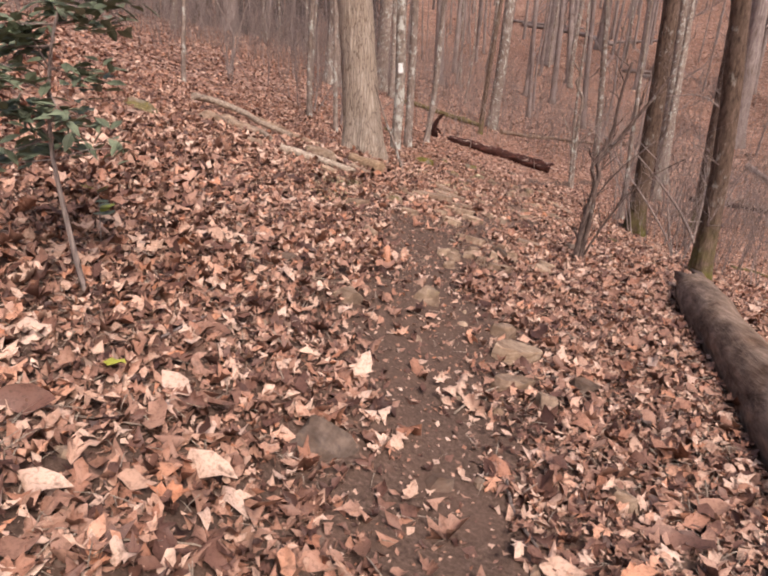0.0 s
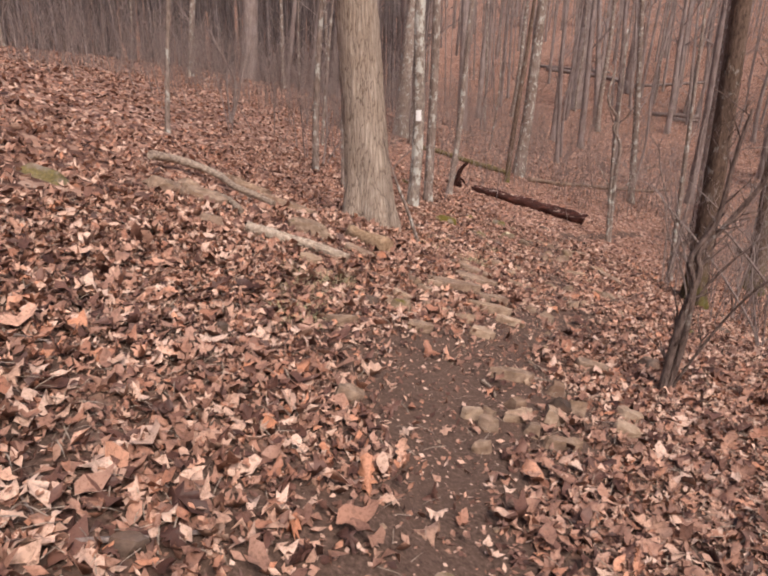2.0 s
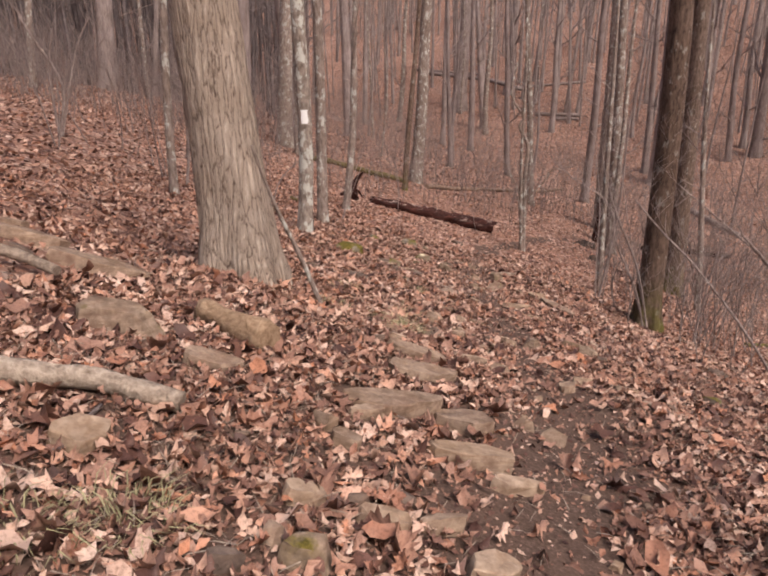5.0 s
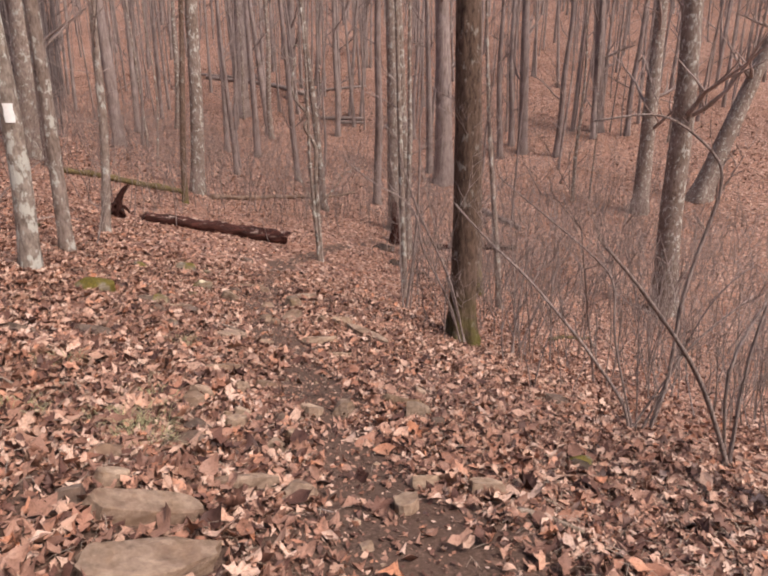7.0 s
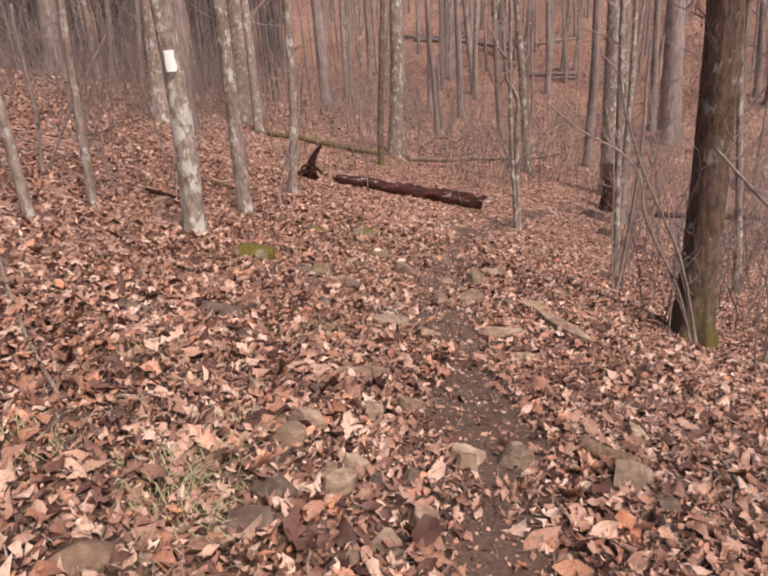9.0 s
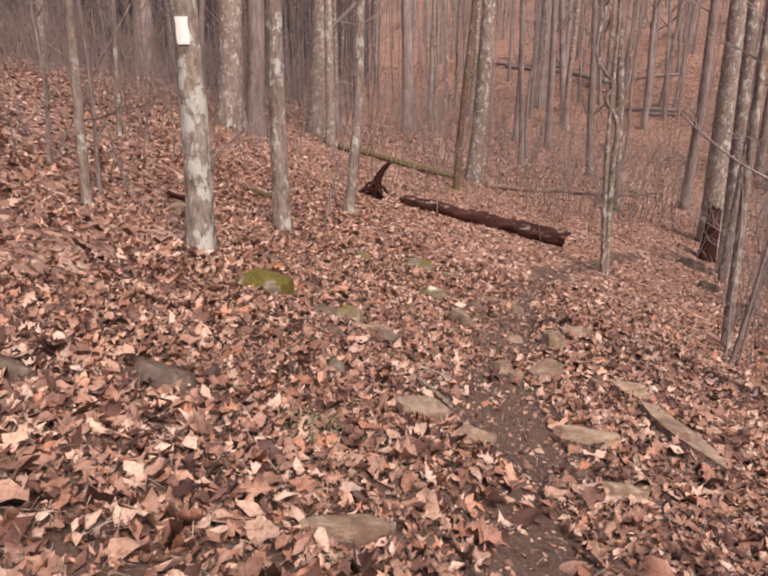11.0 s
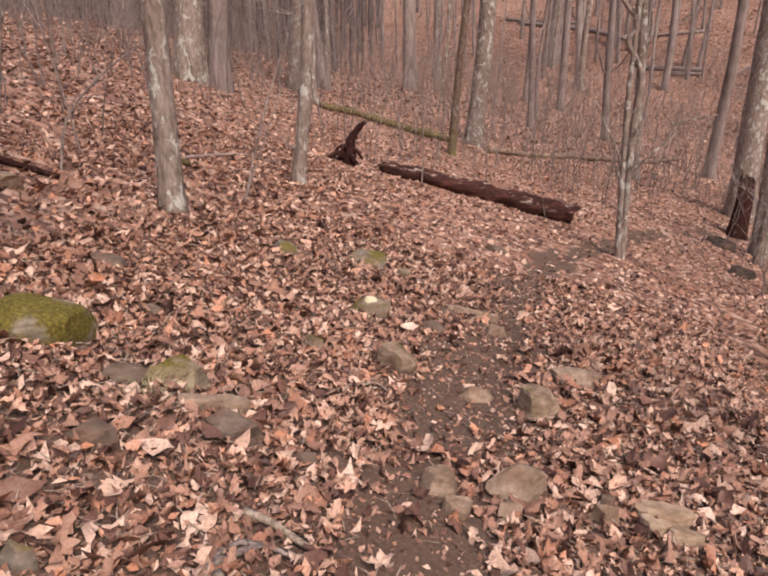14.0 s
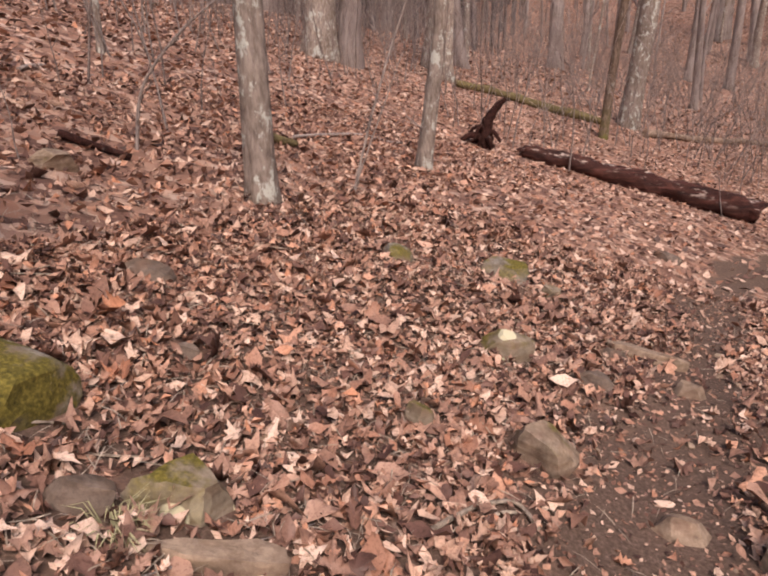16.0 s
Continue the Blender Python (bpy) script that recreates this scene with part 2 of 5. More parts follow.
# ---- the lie of the land ----
HILLS = [36.439, -0.036, 0.04, 0.002, 0.899, -0.531, 0.825, 0.667, -1.439, -0.39, -0.512, -0.194, -0.8, 1.061, 0.864, -0.059, 0.366, -0.087, 1.295, -1.91, 1.983, 1.123, 3.689, 0.427, 1.245, -0.589, -5.138, -1.37, -2.331, -1.013, -6.191, -22.193, -6.325, -11.533, -13.295, -18.785, -30.803, -16.496, 5.283]
SPOTS = [(x, y, 6.0) for x in (-6, 0, 6) for y in (2, 8, 14, 20, 26)] + [(x, y, 16.0) for x in (-20, 0, 20) for y in (0, 20, 40, 60)] \
    + [(x, y, 55.0) for x in (-60, 10, 80) for y in (-40, 60, 150)]
TRAIL = np.array([(0.7, -8.0), (0.5, -2.0), (0.25, 1.5), (0.28, 3.4), (0.38, 4.9), (0.58, 5.9), (1.08, 7.2), (1.75, 8.5), (2.05, 9.8), (2.25, 11.0), (2.6, 12.4), (2.74, 13.7), (2.92, 15.3),
                  (3.35, 16.7), (3.75, 18.0), (4.25, 19.7), (5.5, 22.7), (7.2, 25.3), (9.4, 28.4), (14.0, 31.5), (22.0, 34.0)])
WAVES = [(random.uniform(0.6, 6.0), random.uniform(0, 6.28), random.uniform(0, 6.28)) for _ in range(26)]


def trail_gap(x, y):
    """The distance from the middle of the trail."""
    best = np.full(np.shape(x), 1e9)
    for (ax, ay), (bx, by) in zip(TRAIL[:-1], TRAIL[1:]):
        dx, dy = bx - ax, by - ay
        k = np.clip(((x - ax) * dx + (y - ay) * dy) / (dx * dx + dy * dy), 0, 1)
        best = np.minimum(best, np.hypot(x - ax - k * dx, y - ay - k * dy))
    return best


def land(x, y):
    x, y = np.asarray(x, float), np.asarray(y, float)
    z = HILLS[0] + HILLS[1] * x + HILLS[2] * y
    for c, (a, b, s) in zip(HILLS[3:], SPOTS):
        z = z + c * np.exp(-((x - a) ** 2 + (y - b) ** 2) / (2 * s * s))
    z = z - 0.13 * np.exp(-((x - 2.2) / 1.8) ** 2 - ((y - 17.0) / 3.5) ** 2) + 0.17 * np.exp(-((x - 4.5) / 1.3) ** 2 - ((y - 16.2) / 2.6) ** 2)
    fade = np.clip(1.5 - np.hypot(x - 2, y - 10) / 60, 0, 1)
    for k, turn, shift in WAVES:
        z = z + fade * 0.014 / k ** 0.6 * np.sin(k * (x * math.cos(turn) + y * math.sin(turn)) + shift)
    rut = trail_gap(x, y)
    return z - 0.035 * np.exp(-(rut / 0.32) ** 2)


def lz(x, y):
    return float(land(x, y))


def bare_width(x, y):
    """Half the width of the bare soil along the trail, uneven along its length."""
    w = np.interp(y, [0, 3, 4.5, 6.5, 8.5, 10, 12, 14, 17, 19, 22], [0.30, 0.30, 0.42, 0.50, 0.34, 0.19, 0.22, 0.30, 0.32, 0.26, 0.22])
    return w * (1 + 0.30 * np.sin(2.3 * y + 1.0) + 0.22 * np.sin(5.1 * y + 3 * x))


def soil_mask(x, y):
    g = trail_gap(x, y)
    bare = np.clip(y + 2.5, 0.3, 1) * np.clip(1.25 - g / (1.5 * bare_width(x, y)), 0, 1)
    return np.maximum(bare, 0.62 * np.clip((3.4 - g) / 1.5, 0, 1) * np.clip(21 - y, 0, 1) * np.clip(y - 0.2, 0, 1))


def mesh_from(name, verts, faces, material, smooth=True):
    """A mesh from arrays: vertices and faces of one size."""
    me = bpy.data.meshes.new(name)
    verts, faces = np.asarray(verts, np.float32), np.asarray(faces, np.int32)
    n = faces.shape[1]
    me.vertices.add(len(verts))
    me.vertices.foreach_set("co", verts.ravel())
    me.loops.add(faces.size)
    me.loops.foreach_set("vertex_index", faces.ravel())
    me.polygons.add(len(faces))
    me.polygons.foreach_set("loop_start", np.arange(0, faces.size, n, dtype=np.int32))
    me.polygons.foreach_set("loop_total", np.full(len(faces), n, np.int32))
    if smooth:
        me.polygons.foreach_set("use_smooth", np.ones(len(faces), bool))
    me.materials.append(material)
    me.update(calc_edges=True)
    return me


def lines(lo, hi, step, reach):
    """Even grid lines from lo to hi that widen out to reach."""
    mid = list(np.arange(lo, hi, step))
    out, d = [], step
    while not out or out[-1] < reach:
        d *= 1.13
        out.append((out[-1] if out else 0) + d)
    return np.array([lo - v for v in out[::-1]] + mid + [mid[-1] + v for v in out])


gx, gy = lines(-5, 9, 0.10, 420), lines(-1, 24, 0.10, 420)
GX, GY = np.meshgrid(gx, gy)
nx, ny = len(gx), len(gy)
idx = np.arange(nx * ny).reshape(ny, nx)
quads = np.stack([idx[:-1, :-1], idx[:-1, 1:], idx[1:, 1:], idx[1:, :-1]], -1).reshape(-1, 4)
gme = mesh_from("ground", np.stack([GX, GY, land(GX, GY)], -1).reshape(-1, 3), quads, ground_material())
att = gme.attributes.new("soil", "FLOAT", "POINT")
att.data.foreach_set("value", soil_mask(GX, GY).ravel().astype(np.float32))
ground = tagged(new("ground", gme), "hillside forest floor with brown leaf litter and a bare dirt trail", "ground", kind="structure")

# ---- builders ----


def tube(bm, pts, radii, sides=7, rough=0.0, seed=0, cap=True):
    """A tapered tube along points, with an uneven skin."""
    r = random.Random(seed)
    pts = [Vector(p) for p in pts]
    rings, side = [], None
    for i, p in enumerate(pts):
        way = (pts[min(i + 1, len(pts) - 1)] - pts[max(i - 1, 0)]).normalized()
        if side is None:
            side = way.orthogonal().normalized()
        side = (side - way * side.dot(way)).normalized()
        up = way.cross(side)
        ring = []
        for k in range(sides):
            a = 2 * math.pi * k / sides
            q = radii[i] * (1 + rough * r.uniform(-1, 1))
            ring.append(bm.verts.new(p + (side * math.cos(a) + up * math.sin(a)) * q))
        rings.append(ring)
    for a, b in zip(rings[:-1], rings[1:]):
        for k in range(sides):
            bm.faces.new((a[k], a[(k + 1) % sides], b[(k + 1) % sides], b[k])).smooth = True
    if cap:
        bm.faces.new(rings[0][::-1])
        bm.faces.new(rings[-1])
    return rings


def smooth_line(pts, n=4):
    """Points on a smooth curve through the given ones."""
    pts = [Vector(p) for p in pts]
    out = []
    for i in range(len(pts) - 1):
        a, b, c, d = pts[max(i - 1, 0)], pts[i], pts[i + 1], pts[min(i + 2, len(pts) - 1)]
        for k in range(n):
            t = k / n
            out.append(0.5 * (2 * b + (c - a) * t + (2 * a - 5 * b + 4 * c - d) * t * t + (3 * b - a - 3 * c + d) * t ** 3))
    return out + [pts[-1]]


def mesh_of(name, bm, material):
    me = bpy.data.meshes.new(name)
    bm.normal_update()
    bm.to_mesh(me)
    bm.free()
    me.materials.append(material)
    return me


def part(name, bm, material, parent, label=""):
    ob = new(name, mesh_of(name, bm, material))
    ob.parent = parent
    return tagged(ob, label)


def thing(name, label, category, at, group=""):
    ob = new(name)
    ob.location = at
    return tagged(ob, label, category, group)


def limb(bm, at, way, length, radius, r, depth, droop=0.0):
    """A crooked limb that carries smaller ones."""
    pts, p, d = [Vector(at)], Vector(at), Vector(way).normalized()
    n = 5 if depth else 4
    for i in range(n):
        d = (d + Vector((r.uniform(-0.3, 0.3), r.uniform(-0.3, 0.3), r.uniform(-0.12, 0.3) - droop))).normalized()
        p = p + d * (length / n)
        pts.append(p)
    radii = [radius * (1 - 0.85 * i / n) for i in range(n + 1)]
    tube(bm, pts, radii, 5 if radius > 0.03 else 3, 0.05, r.random(), False)
    if depth:
        for i in range(1, n + 1):
            for _ in range(r.choice((1, 1, 2))):
                side = Vector((r.uniform(-1, 1), r.uniform(-1, 1), r.uniform(-0.1, 0.7)))
                limb(bm, pts[i], (pts[i] - pts[i - 1]).normalized() * 0.7 + side, length * r.uniform(0.35, 0.55), radii[i] * 0.6 + 0.003, r, depth - 1, droop)


def trunk_mesh(bm, h, radius, lx, ly, seed, sides, flare, furrows=0.0, crook=0.04, bend=0.0):
    """A tapered trunk from just under the ground, with a flared foot."""
    r = random.Random(seed)
    heights = [-0.5, -0.15, 0.0, 0.12, 0.28, 0.5, 0.85, 1.3]
    step = 0.12 if furrows else 0.5
    z = 1.3
    while z < min(7.0, h):
        z += step
        heights.append(z)
    while z < h:
        z += 1.5
        heights.append(z)
    wob = [(r.uniform(-1, 1), r.uniform(0.3, 0.9), r.uniform(0, 6)) for _ in range(4)]
    lobes = r.choice((4, 5, 6))
    shift = r.uniform(0, 6)
    rings, line = [], []
    for z in heights:
        t = max(z, 0) / h
        cx = lx * max(z, 0) + crook * sum(a * math.sin(k * z + s) - a * math.sin(s) for a, k, s in wob[:2]) + bend * math.sin(z * 0.9) * (z > 0)
        cy = ly * max(z, 0) + crook * sum(a * math.sin(k * z + s) - a * math.sin(s) for a, k, s in wob[2:])
        q = radius * (1 - 0.75 * t ** 1.2)
        f = flare * math.exp(-max(z, 0) / (radius * 1.6 + 0.05))
        ring = []
        for k in range(sides):
            a = 2 * math.pi * k / sides
            w = 1 + f * (0.55 + 0.45 * math.cos(lobes * a + shift)) + 0.03 * r.uniform(-1, 1)
            if furrows:
                w += furrows * noise.noise((7 * math.cos(a), 7 * math.sin(a), z * 1.7 + seed)) + furrows * 0.5 * noise.noise((16 * math.cos(a), 16 * math.sin(a), z * 3))
            ring.append(bm.verts.new((cx + q * w * math.cos(a), cy + q * w * math.sin(a), z)))
        rings.append(ring)
        line.append((Vector((cx, cy, z)), q))
    for a, b in zip(rings[:-1], rings[1:]):
        for k in range(sides):
            bm.faces.new((a[k], a[(k + 1) % sides], b[(k + 1) % sides], b[k])).smooth = True
    bm.faces.new(rings[-1])
    return line


def crown_mesh(bm, line, h, radius, r, low, count, depth):
    for _ in range(count):
        z = h * r.uniform(low, 0.98)
        p, q = min(line, key=lambda s: abs(s[0].z - z))
        a = r.uniform(0, 6.28)
        limb(bm, p, (math.cos(a), math.sin(a), r.uniform(0.3, 1.1)), h * r.uniform(0.1, 0.22), max(0.3 * q, 0.008), r, depth)


tree_count = [0]


def tree(x, y, radius, lx, ly, label, bark, h=None, flare=0.5, furrows=0.0, low=0.4, twigs=0, bend=0.0, name="tree", fine=False, crook=0.0):
    """A bare winter tree: trunk and crown of limbs; twigs: thin shoots low on the trunk."""
    tree_count[0] += 1
    seed = tree_count[0]
    r = random.Random(seed * 13)
    h = h or min(24.0, 7 + radius * 50)
    ob = thing(name, label, "tree", (x, y, lz(x, y)))
    bm = bmesh.new()
    sides = 40 if furrows else (16 if fine or radius > 0.15 else 9)
    line = trunk_mesh(bm, h, radius, lx, ly, seed, sides, flare, furrows, crook or (0.05 if radius < 0.15 else 0.03), bend)
    part("trunk", bm, bark, ob)
    bm = bmesh.new()
    crown_mesh(bm, line, h, radius, r, low, 9 if radius > 0.09 else 8, 1)
    for _ in range(twigs):
        z = r.uniform(0.4, 4.0)
        p, q = min(line, key=lambda s: abs(s[0].z - z))
        a = r.uniform(0, 6.28)
        limb(bm, p, (math.cos(a), math.sin(a), r.uniform(0.0, 0.8)), r.uniform(0.4, 1.3), r.uniform(0.005, 0.012), r, 1)
    part("crown", bm, M_TWIG if bark is not M_FAR else M_FAR, ob)
    return ob, line


# ---- trees beside the trail ----
oak, oak_line = tree(-0.42, 10.75, 0.285, -0.075, 0.0, "large oak with deeply furrowed light grey bark above the trail", M_OAK, 22, 0.62, 0.06)
blazed, blaze_line = tree(0.14, 16.02, 0.125, 0.034, 0.0, "lichen-spotted grey tree with a white painted trail blaze", M_BLAZE, 16, 0.35, 0.0, 0.5, 0, fine=True)


def add_blaze(owner, line, z0, z1, half):
    """A painted mark that follows the curve of the trunk."""
    bm = bmesh.new()
    rows = []
    for z in np.linspace(z0, z1, 7):
        lo = max([s for s in line if s[0].z <= z], key=lambda s: s[0].z)
        hi = min([s for s in line if s[0].z > z], key=lambda s: s[0].z)
        k = (z - lo[0].z) / (hi[0].z - lo[0].z)
        c, q = lo[0].lerp(hi[0], k), lo[1] + (hi[1] - lo[1]) * k
        edge = half * (1 + 0.08 * math.sin(37 * z))
        rows.append([bm.verts.new((c.x + (q + 0.006) * 1.03 * math.sin(a), c.y - (q + 0.006) * 1.03 * math.cos(a), z)) for a in np.linspace(-edge, edge, 7) / q])
    for a, b in zip(rows[:-1], rows[1:]):
        for k in range(6):
            bm.faces.new((a[k], a[k + 1], b[k + 1], b[k])).smooth = True
    part("trail_blaze", bm, M_PAINT, owner, "white painted rectangular blaze")


add_blaze(blazed, blaze_line, 1.84, 2.06, 0.052)
tree(0.53, 18.55, 0.115, -0.006, 0.0, "slim grey tree with patchy lichen on the slope", M_GREY, 14, 0.4, 0, 0.35, 3, fine=True)
tree(1.25, 22.0, 0.10, 0.06, 0.0, "thin crooked grey tree with a bare branch", M_GREY, 10, 0.4, 0, 0.3, 5, 0.06)
tree(5.45, 35.0, 0.29, 0.05, 0.0, "stout grey tree standing beyond the dark log", M_GREY, 22)
tree(4.42, 31.8, 0.12, 0.07, 0.0, "slim dark tree close in front of a stout one", M_DARK, 14, 0.3)
tree(6.0, 14.88, 0.20, -0.03, 0.0, "dark brown tree with a mossy flared foot beside the trail", M_DARK, 19, 0.7, 0.05, 0.4, 14)
tree(11.59, 27.38, 0.115, 0.01, 0.0, "slender grey tree in a tangle of twigs", M_GREY, 11, 0.3, 0, 0.25, 9)
tree(7.4, 19.5, 0.075, -0.041, 0.0, "slender leaning grey tree in a tangle of twigs", M_GREY, 9, 0.3, 0, 0.25, 9)
tree(14.35, 33.6, 0.40, -0.034, 0.0, "stout grey tree in the hollow", M_GREY, 22)
tree(12.18, 28.4, 0.20, -0.06, 0.0, "dark straight tree in the hollow", M_GREY, 17)
tree(11.6, 22.9, 0.27, -0.047, 0.01, "grey-brown tree with a broad mossy foot in the hollow", M_GREYMOSS, 20, 0.6, 0.05, 0.4, 6)
tree(11.07, 20.8, 0.09, -0.09, 0.02, "thin leaning tree beside a dark trunk", M_GREY, 9)
tree(4.65, 8.85, 0.135, -0.04, 0.03, "dark leaning tree with moss at its foot", M_DARK, 15, 0.5, 0.05, 0.4, 8, 0.04)
tree(-1.98, 16.0, 0.072, 0.045, 0.0, "thin upright grey tree on the bank", M_GREY, 10, twigs=3)
tree(-1.25, 15.0, 0.055, -0.015, 0.0, "thin upright tree behind the oak", M_GREY, 9, twigs=2)
tree(-2.7, 30.2, 0.36, 0.07, 0.02, "broad grey tree with a dark flared foot", M_GREY, 22, 0.6)
tree(-2.05, 30.6, 0.28, 0.05, 0.0, "grey tree beside a broad dark one", M_FAR, 20)
tree(3.67, 52.2, 0.38, -0.03, 0.0, "grey tree on the far slope", M_FAR, 22)
tree(16.2, 71.0, 0.68, 0.04, -0.01, "stout grey tree on the far slope", M_FAR, 24, 0.6)
for px, py, pr, plx in ((9.6, 45.6, 0.16, -0.05), (13.4, 55.1, 0.25, -0.013), (22.6, 61.8, 0.24, -0.02), (-0.6, 35.6, 0.34, 0.06), (20.74, 23.3, 0.44, -0.05),
                        (32.1, 35.4, 0.48, -0.016), (42.7, 50.8, 0.5, -0.09), (25.0, 49.3, 0.25, -0.04), (34.1, 50.0, 0.4, -0.05), (23.0, 76.0, 0.5, 0.03),
                        (-11.7, 49.0, 0.55, 0.06), (-12.3, 38.6, 0.17, 0.09), (16.8, 63.6, 0.28, -0.1), (13.8, 46.8, 0.20, -0.06), (11.9, 36.9, 0.18, -0.09),
                        (0.05, 33.8, 0.17, 0.0), (-7.0, 58.0, 0.4, 0.1), (11.5, 56.7, 0.22, 0.0), (-9.9, 53.6, 0.2, 0.12), (5.8, 62.9, 0.22, 0.02), (24.5, 46.3, 0.65, -0.045)):
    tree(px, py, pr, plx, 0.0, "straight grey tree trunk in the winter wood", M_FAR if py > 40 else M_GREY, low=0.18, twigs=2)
tree(36.9, 35.1, 0.62, 0.27, -0.13, "thick leaning tree across the hollow", M_GREY, 18)
for px, py, pr, plx in ((-4.28, 13.7, 0.045, 0.1), (-2.6, 21.3, 0.045, 0.1), (-1.1, 16.5, 0.05, 0.07)):
    tree(px, py, pr, plx, 0.0, "thin bare sapling on the bank", M_GREY, 7, twigs=4, name="sapling")
r = random.Random(5)
made = 0
while made < 62:
    px, py = r.uniform(-32, 46), r.uniform(34, 72)
    if math.hypot(px - 2, py - 8) < 30 or abs(px + 0.25 * py - 12) < 1:
        continue
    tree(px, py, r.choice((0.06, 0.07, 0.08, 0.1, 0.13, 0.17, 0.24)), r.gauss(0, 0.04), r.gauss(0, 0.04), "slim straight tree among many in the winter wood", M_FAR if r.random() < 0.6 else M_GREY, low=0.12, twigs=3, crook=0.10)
    made += 1
made = 0
while made < 16:
    px, py = r.uniform(-26, 30), r.uniform(-22, 14)
    if float(trail_gap(px, py)) < 7 or (py > 0 and abs(px) < 0.75 * py + 7):
        continue
    tree(px, py, r.uniform(0.12, 0.3), r.gauss(0, 0.03), r.gauss(0, 0.03), "bare grey tree standing beside the trail", M_GREY)
    made += 1

# ---- far woods and brush ----


def woods(name, label, places, seed, bark=M_FAR):
    """Many plain trunks with a few limbs, too far off to be counted."""
    r = random.Random(seed)
    vs, fs = [], []
    for px, py, q, h in places:
        z0 = lz(px, py)
        lx, ly = r.gauss(0, 0.04), r.gauss(0, 0.04)
        runs = [((px, py, z0 - 0.5), (px + lx * h, py + ly * h, z0 + h), q, q * 0.2)]
        for _ in range(9):
            k = r.uniform(0.25, 0.95)
            a = r.uniform(0, 6.28)
            s = h * r.uniform(0.08, 0.22)
            b = (px + lx * h * k, py + ly * h * k, z0 + h * k)
            runs.append((b, (b[0] + s * math.cos(a), b[1] + s * math.sin(a), b[2] + s * r.uniform(0.4, 1.3)), q * 0.3, q * 0.06))
        for n, (a, b, qa, qb) in enumerate(runs):
            m = 5 if n == 0 else 3
            base = len(vs)
            d = (Vector(b) - Vector(a)).normalized()
            s = d.orthogonal().normalized()
            u = d.cross(s)
            for c, qq in ((a, qa), (b, qb)):
                for i in range(m):
                    w = 2 * math.pi * i / m
                    vs.append(Vector(c) + (s * math.cos(w) + u * math.sin(w)) * qq)
            fs += [(base + i, base + (i + 1) % m, base + m + (i + 1) % m, base + m + i) for i in range(m)]
    return tagged(new(name, mesh_from(name, np.array(vs), fs, bark)), label, "woodland", kind="stuff")


def far_places(n, near, far, a0, a1, seed, lo, hi):
    r = random.Random(seed)
    out = []
    while len(out) < n:
        a, d = radians(r.uniform(a0, a1)), math.sqrt(r.uniform(near ** 2, far ** 2))
        out.append((1 + d * math.sin(a), 6 + d * math.cos(a), lo * (hi / lo) ** r.random(), r.uniform(13, 22)))
    return out


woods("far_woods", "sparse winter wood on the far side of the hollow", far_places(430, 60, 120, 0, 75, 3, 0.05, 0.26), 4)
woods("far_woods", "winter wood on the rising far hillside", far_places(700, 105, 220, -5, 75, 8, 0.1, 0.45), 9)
# uphill woods wear the bark with shade in its colour
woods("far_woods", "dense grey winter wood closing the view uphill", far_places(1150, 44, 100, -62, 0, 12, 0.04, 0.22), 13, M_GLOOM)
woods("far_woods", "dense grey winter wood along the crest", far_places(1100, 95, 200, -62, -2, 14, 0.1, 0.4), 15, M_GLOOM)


def brush(name, label, places, seed, h0, h1):
    """Bare stems and twigs of the undergrowth."""
    r = random.Random(seed)
    vs, fs = [], []

    def run(a, b, qa, qb):
        base = len(vs)
        d = (b - a).normalized()
        s = d.orthogonal()
        u = d.cross(s)
        for c, qq in ((a, qa), (b, qb)):
            for i in range(3):
                vs.append(c + (s * math.cos(2.1 * i) + u * math.sin(2.1 * i)) * qq)
        fs.extend((base + i, base + (i + 1) % 3, base + 3 + (i + 1) % 3, base + 3 + i) for i in range(3))

    for px, py in places:
        h = r.uniform(h0, h1)
        q = 0.0035 * h + 0.003
        p = Vector((px, py, lz(px, py) - 0.05))
        d = Vector((r.gauss(0, 0.16), r.gauss(0, 0.16), 1))
        for i in range(5):
            d = (d + Vector((r.gauss(0, 0.12), r.gauss(0, 0.12), 0))).normalized()
            n = p + d * h / 5
            run(p, n, q * (1 - i / 6), q * (1 - (i + 1) / 6))
            if i:
                for _ in range(2):
                    w = (d * 0.6 + Vector((r.gauss(0, 0.6), r.gauss(0, 0.6), r.uniform(0, 0.5)))).normalized()
                    e = n + w * h * r.uniform(0.1, 0.25)
                    run(n, e, q * 0.5, q * 0.25)
                    run(e, e + (w + Vector((r.gauss(0, 0.4), r.gauss(0, 0.4), 0.2))).normalized() * h * 0.12, q * 0.3, q * 0.12)
            p = n
    return tagged(new(name, mesh_from(name, np.array(vs), fs, M_TWIG)), label, "undergrowth", kind="stuff")


def brush_places(n, seed, x0, x1, y0, y1, gap):
    r = random.Random(seed)
    out = []
    while len(out) < n:
        px, py = r.uniform(x0, x1), r.uniform(y0, y1)
        if float(trail_gap(px, py)) > gap:
            out.append((px, py))
    return out


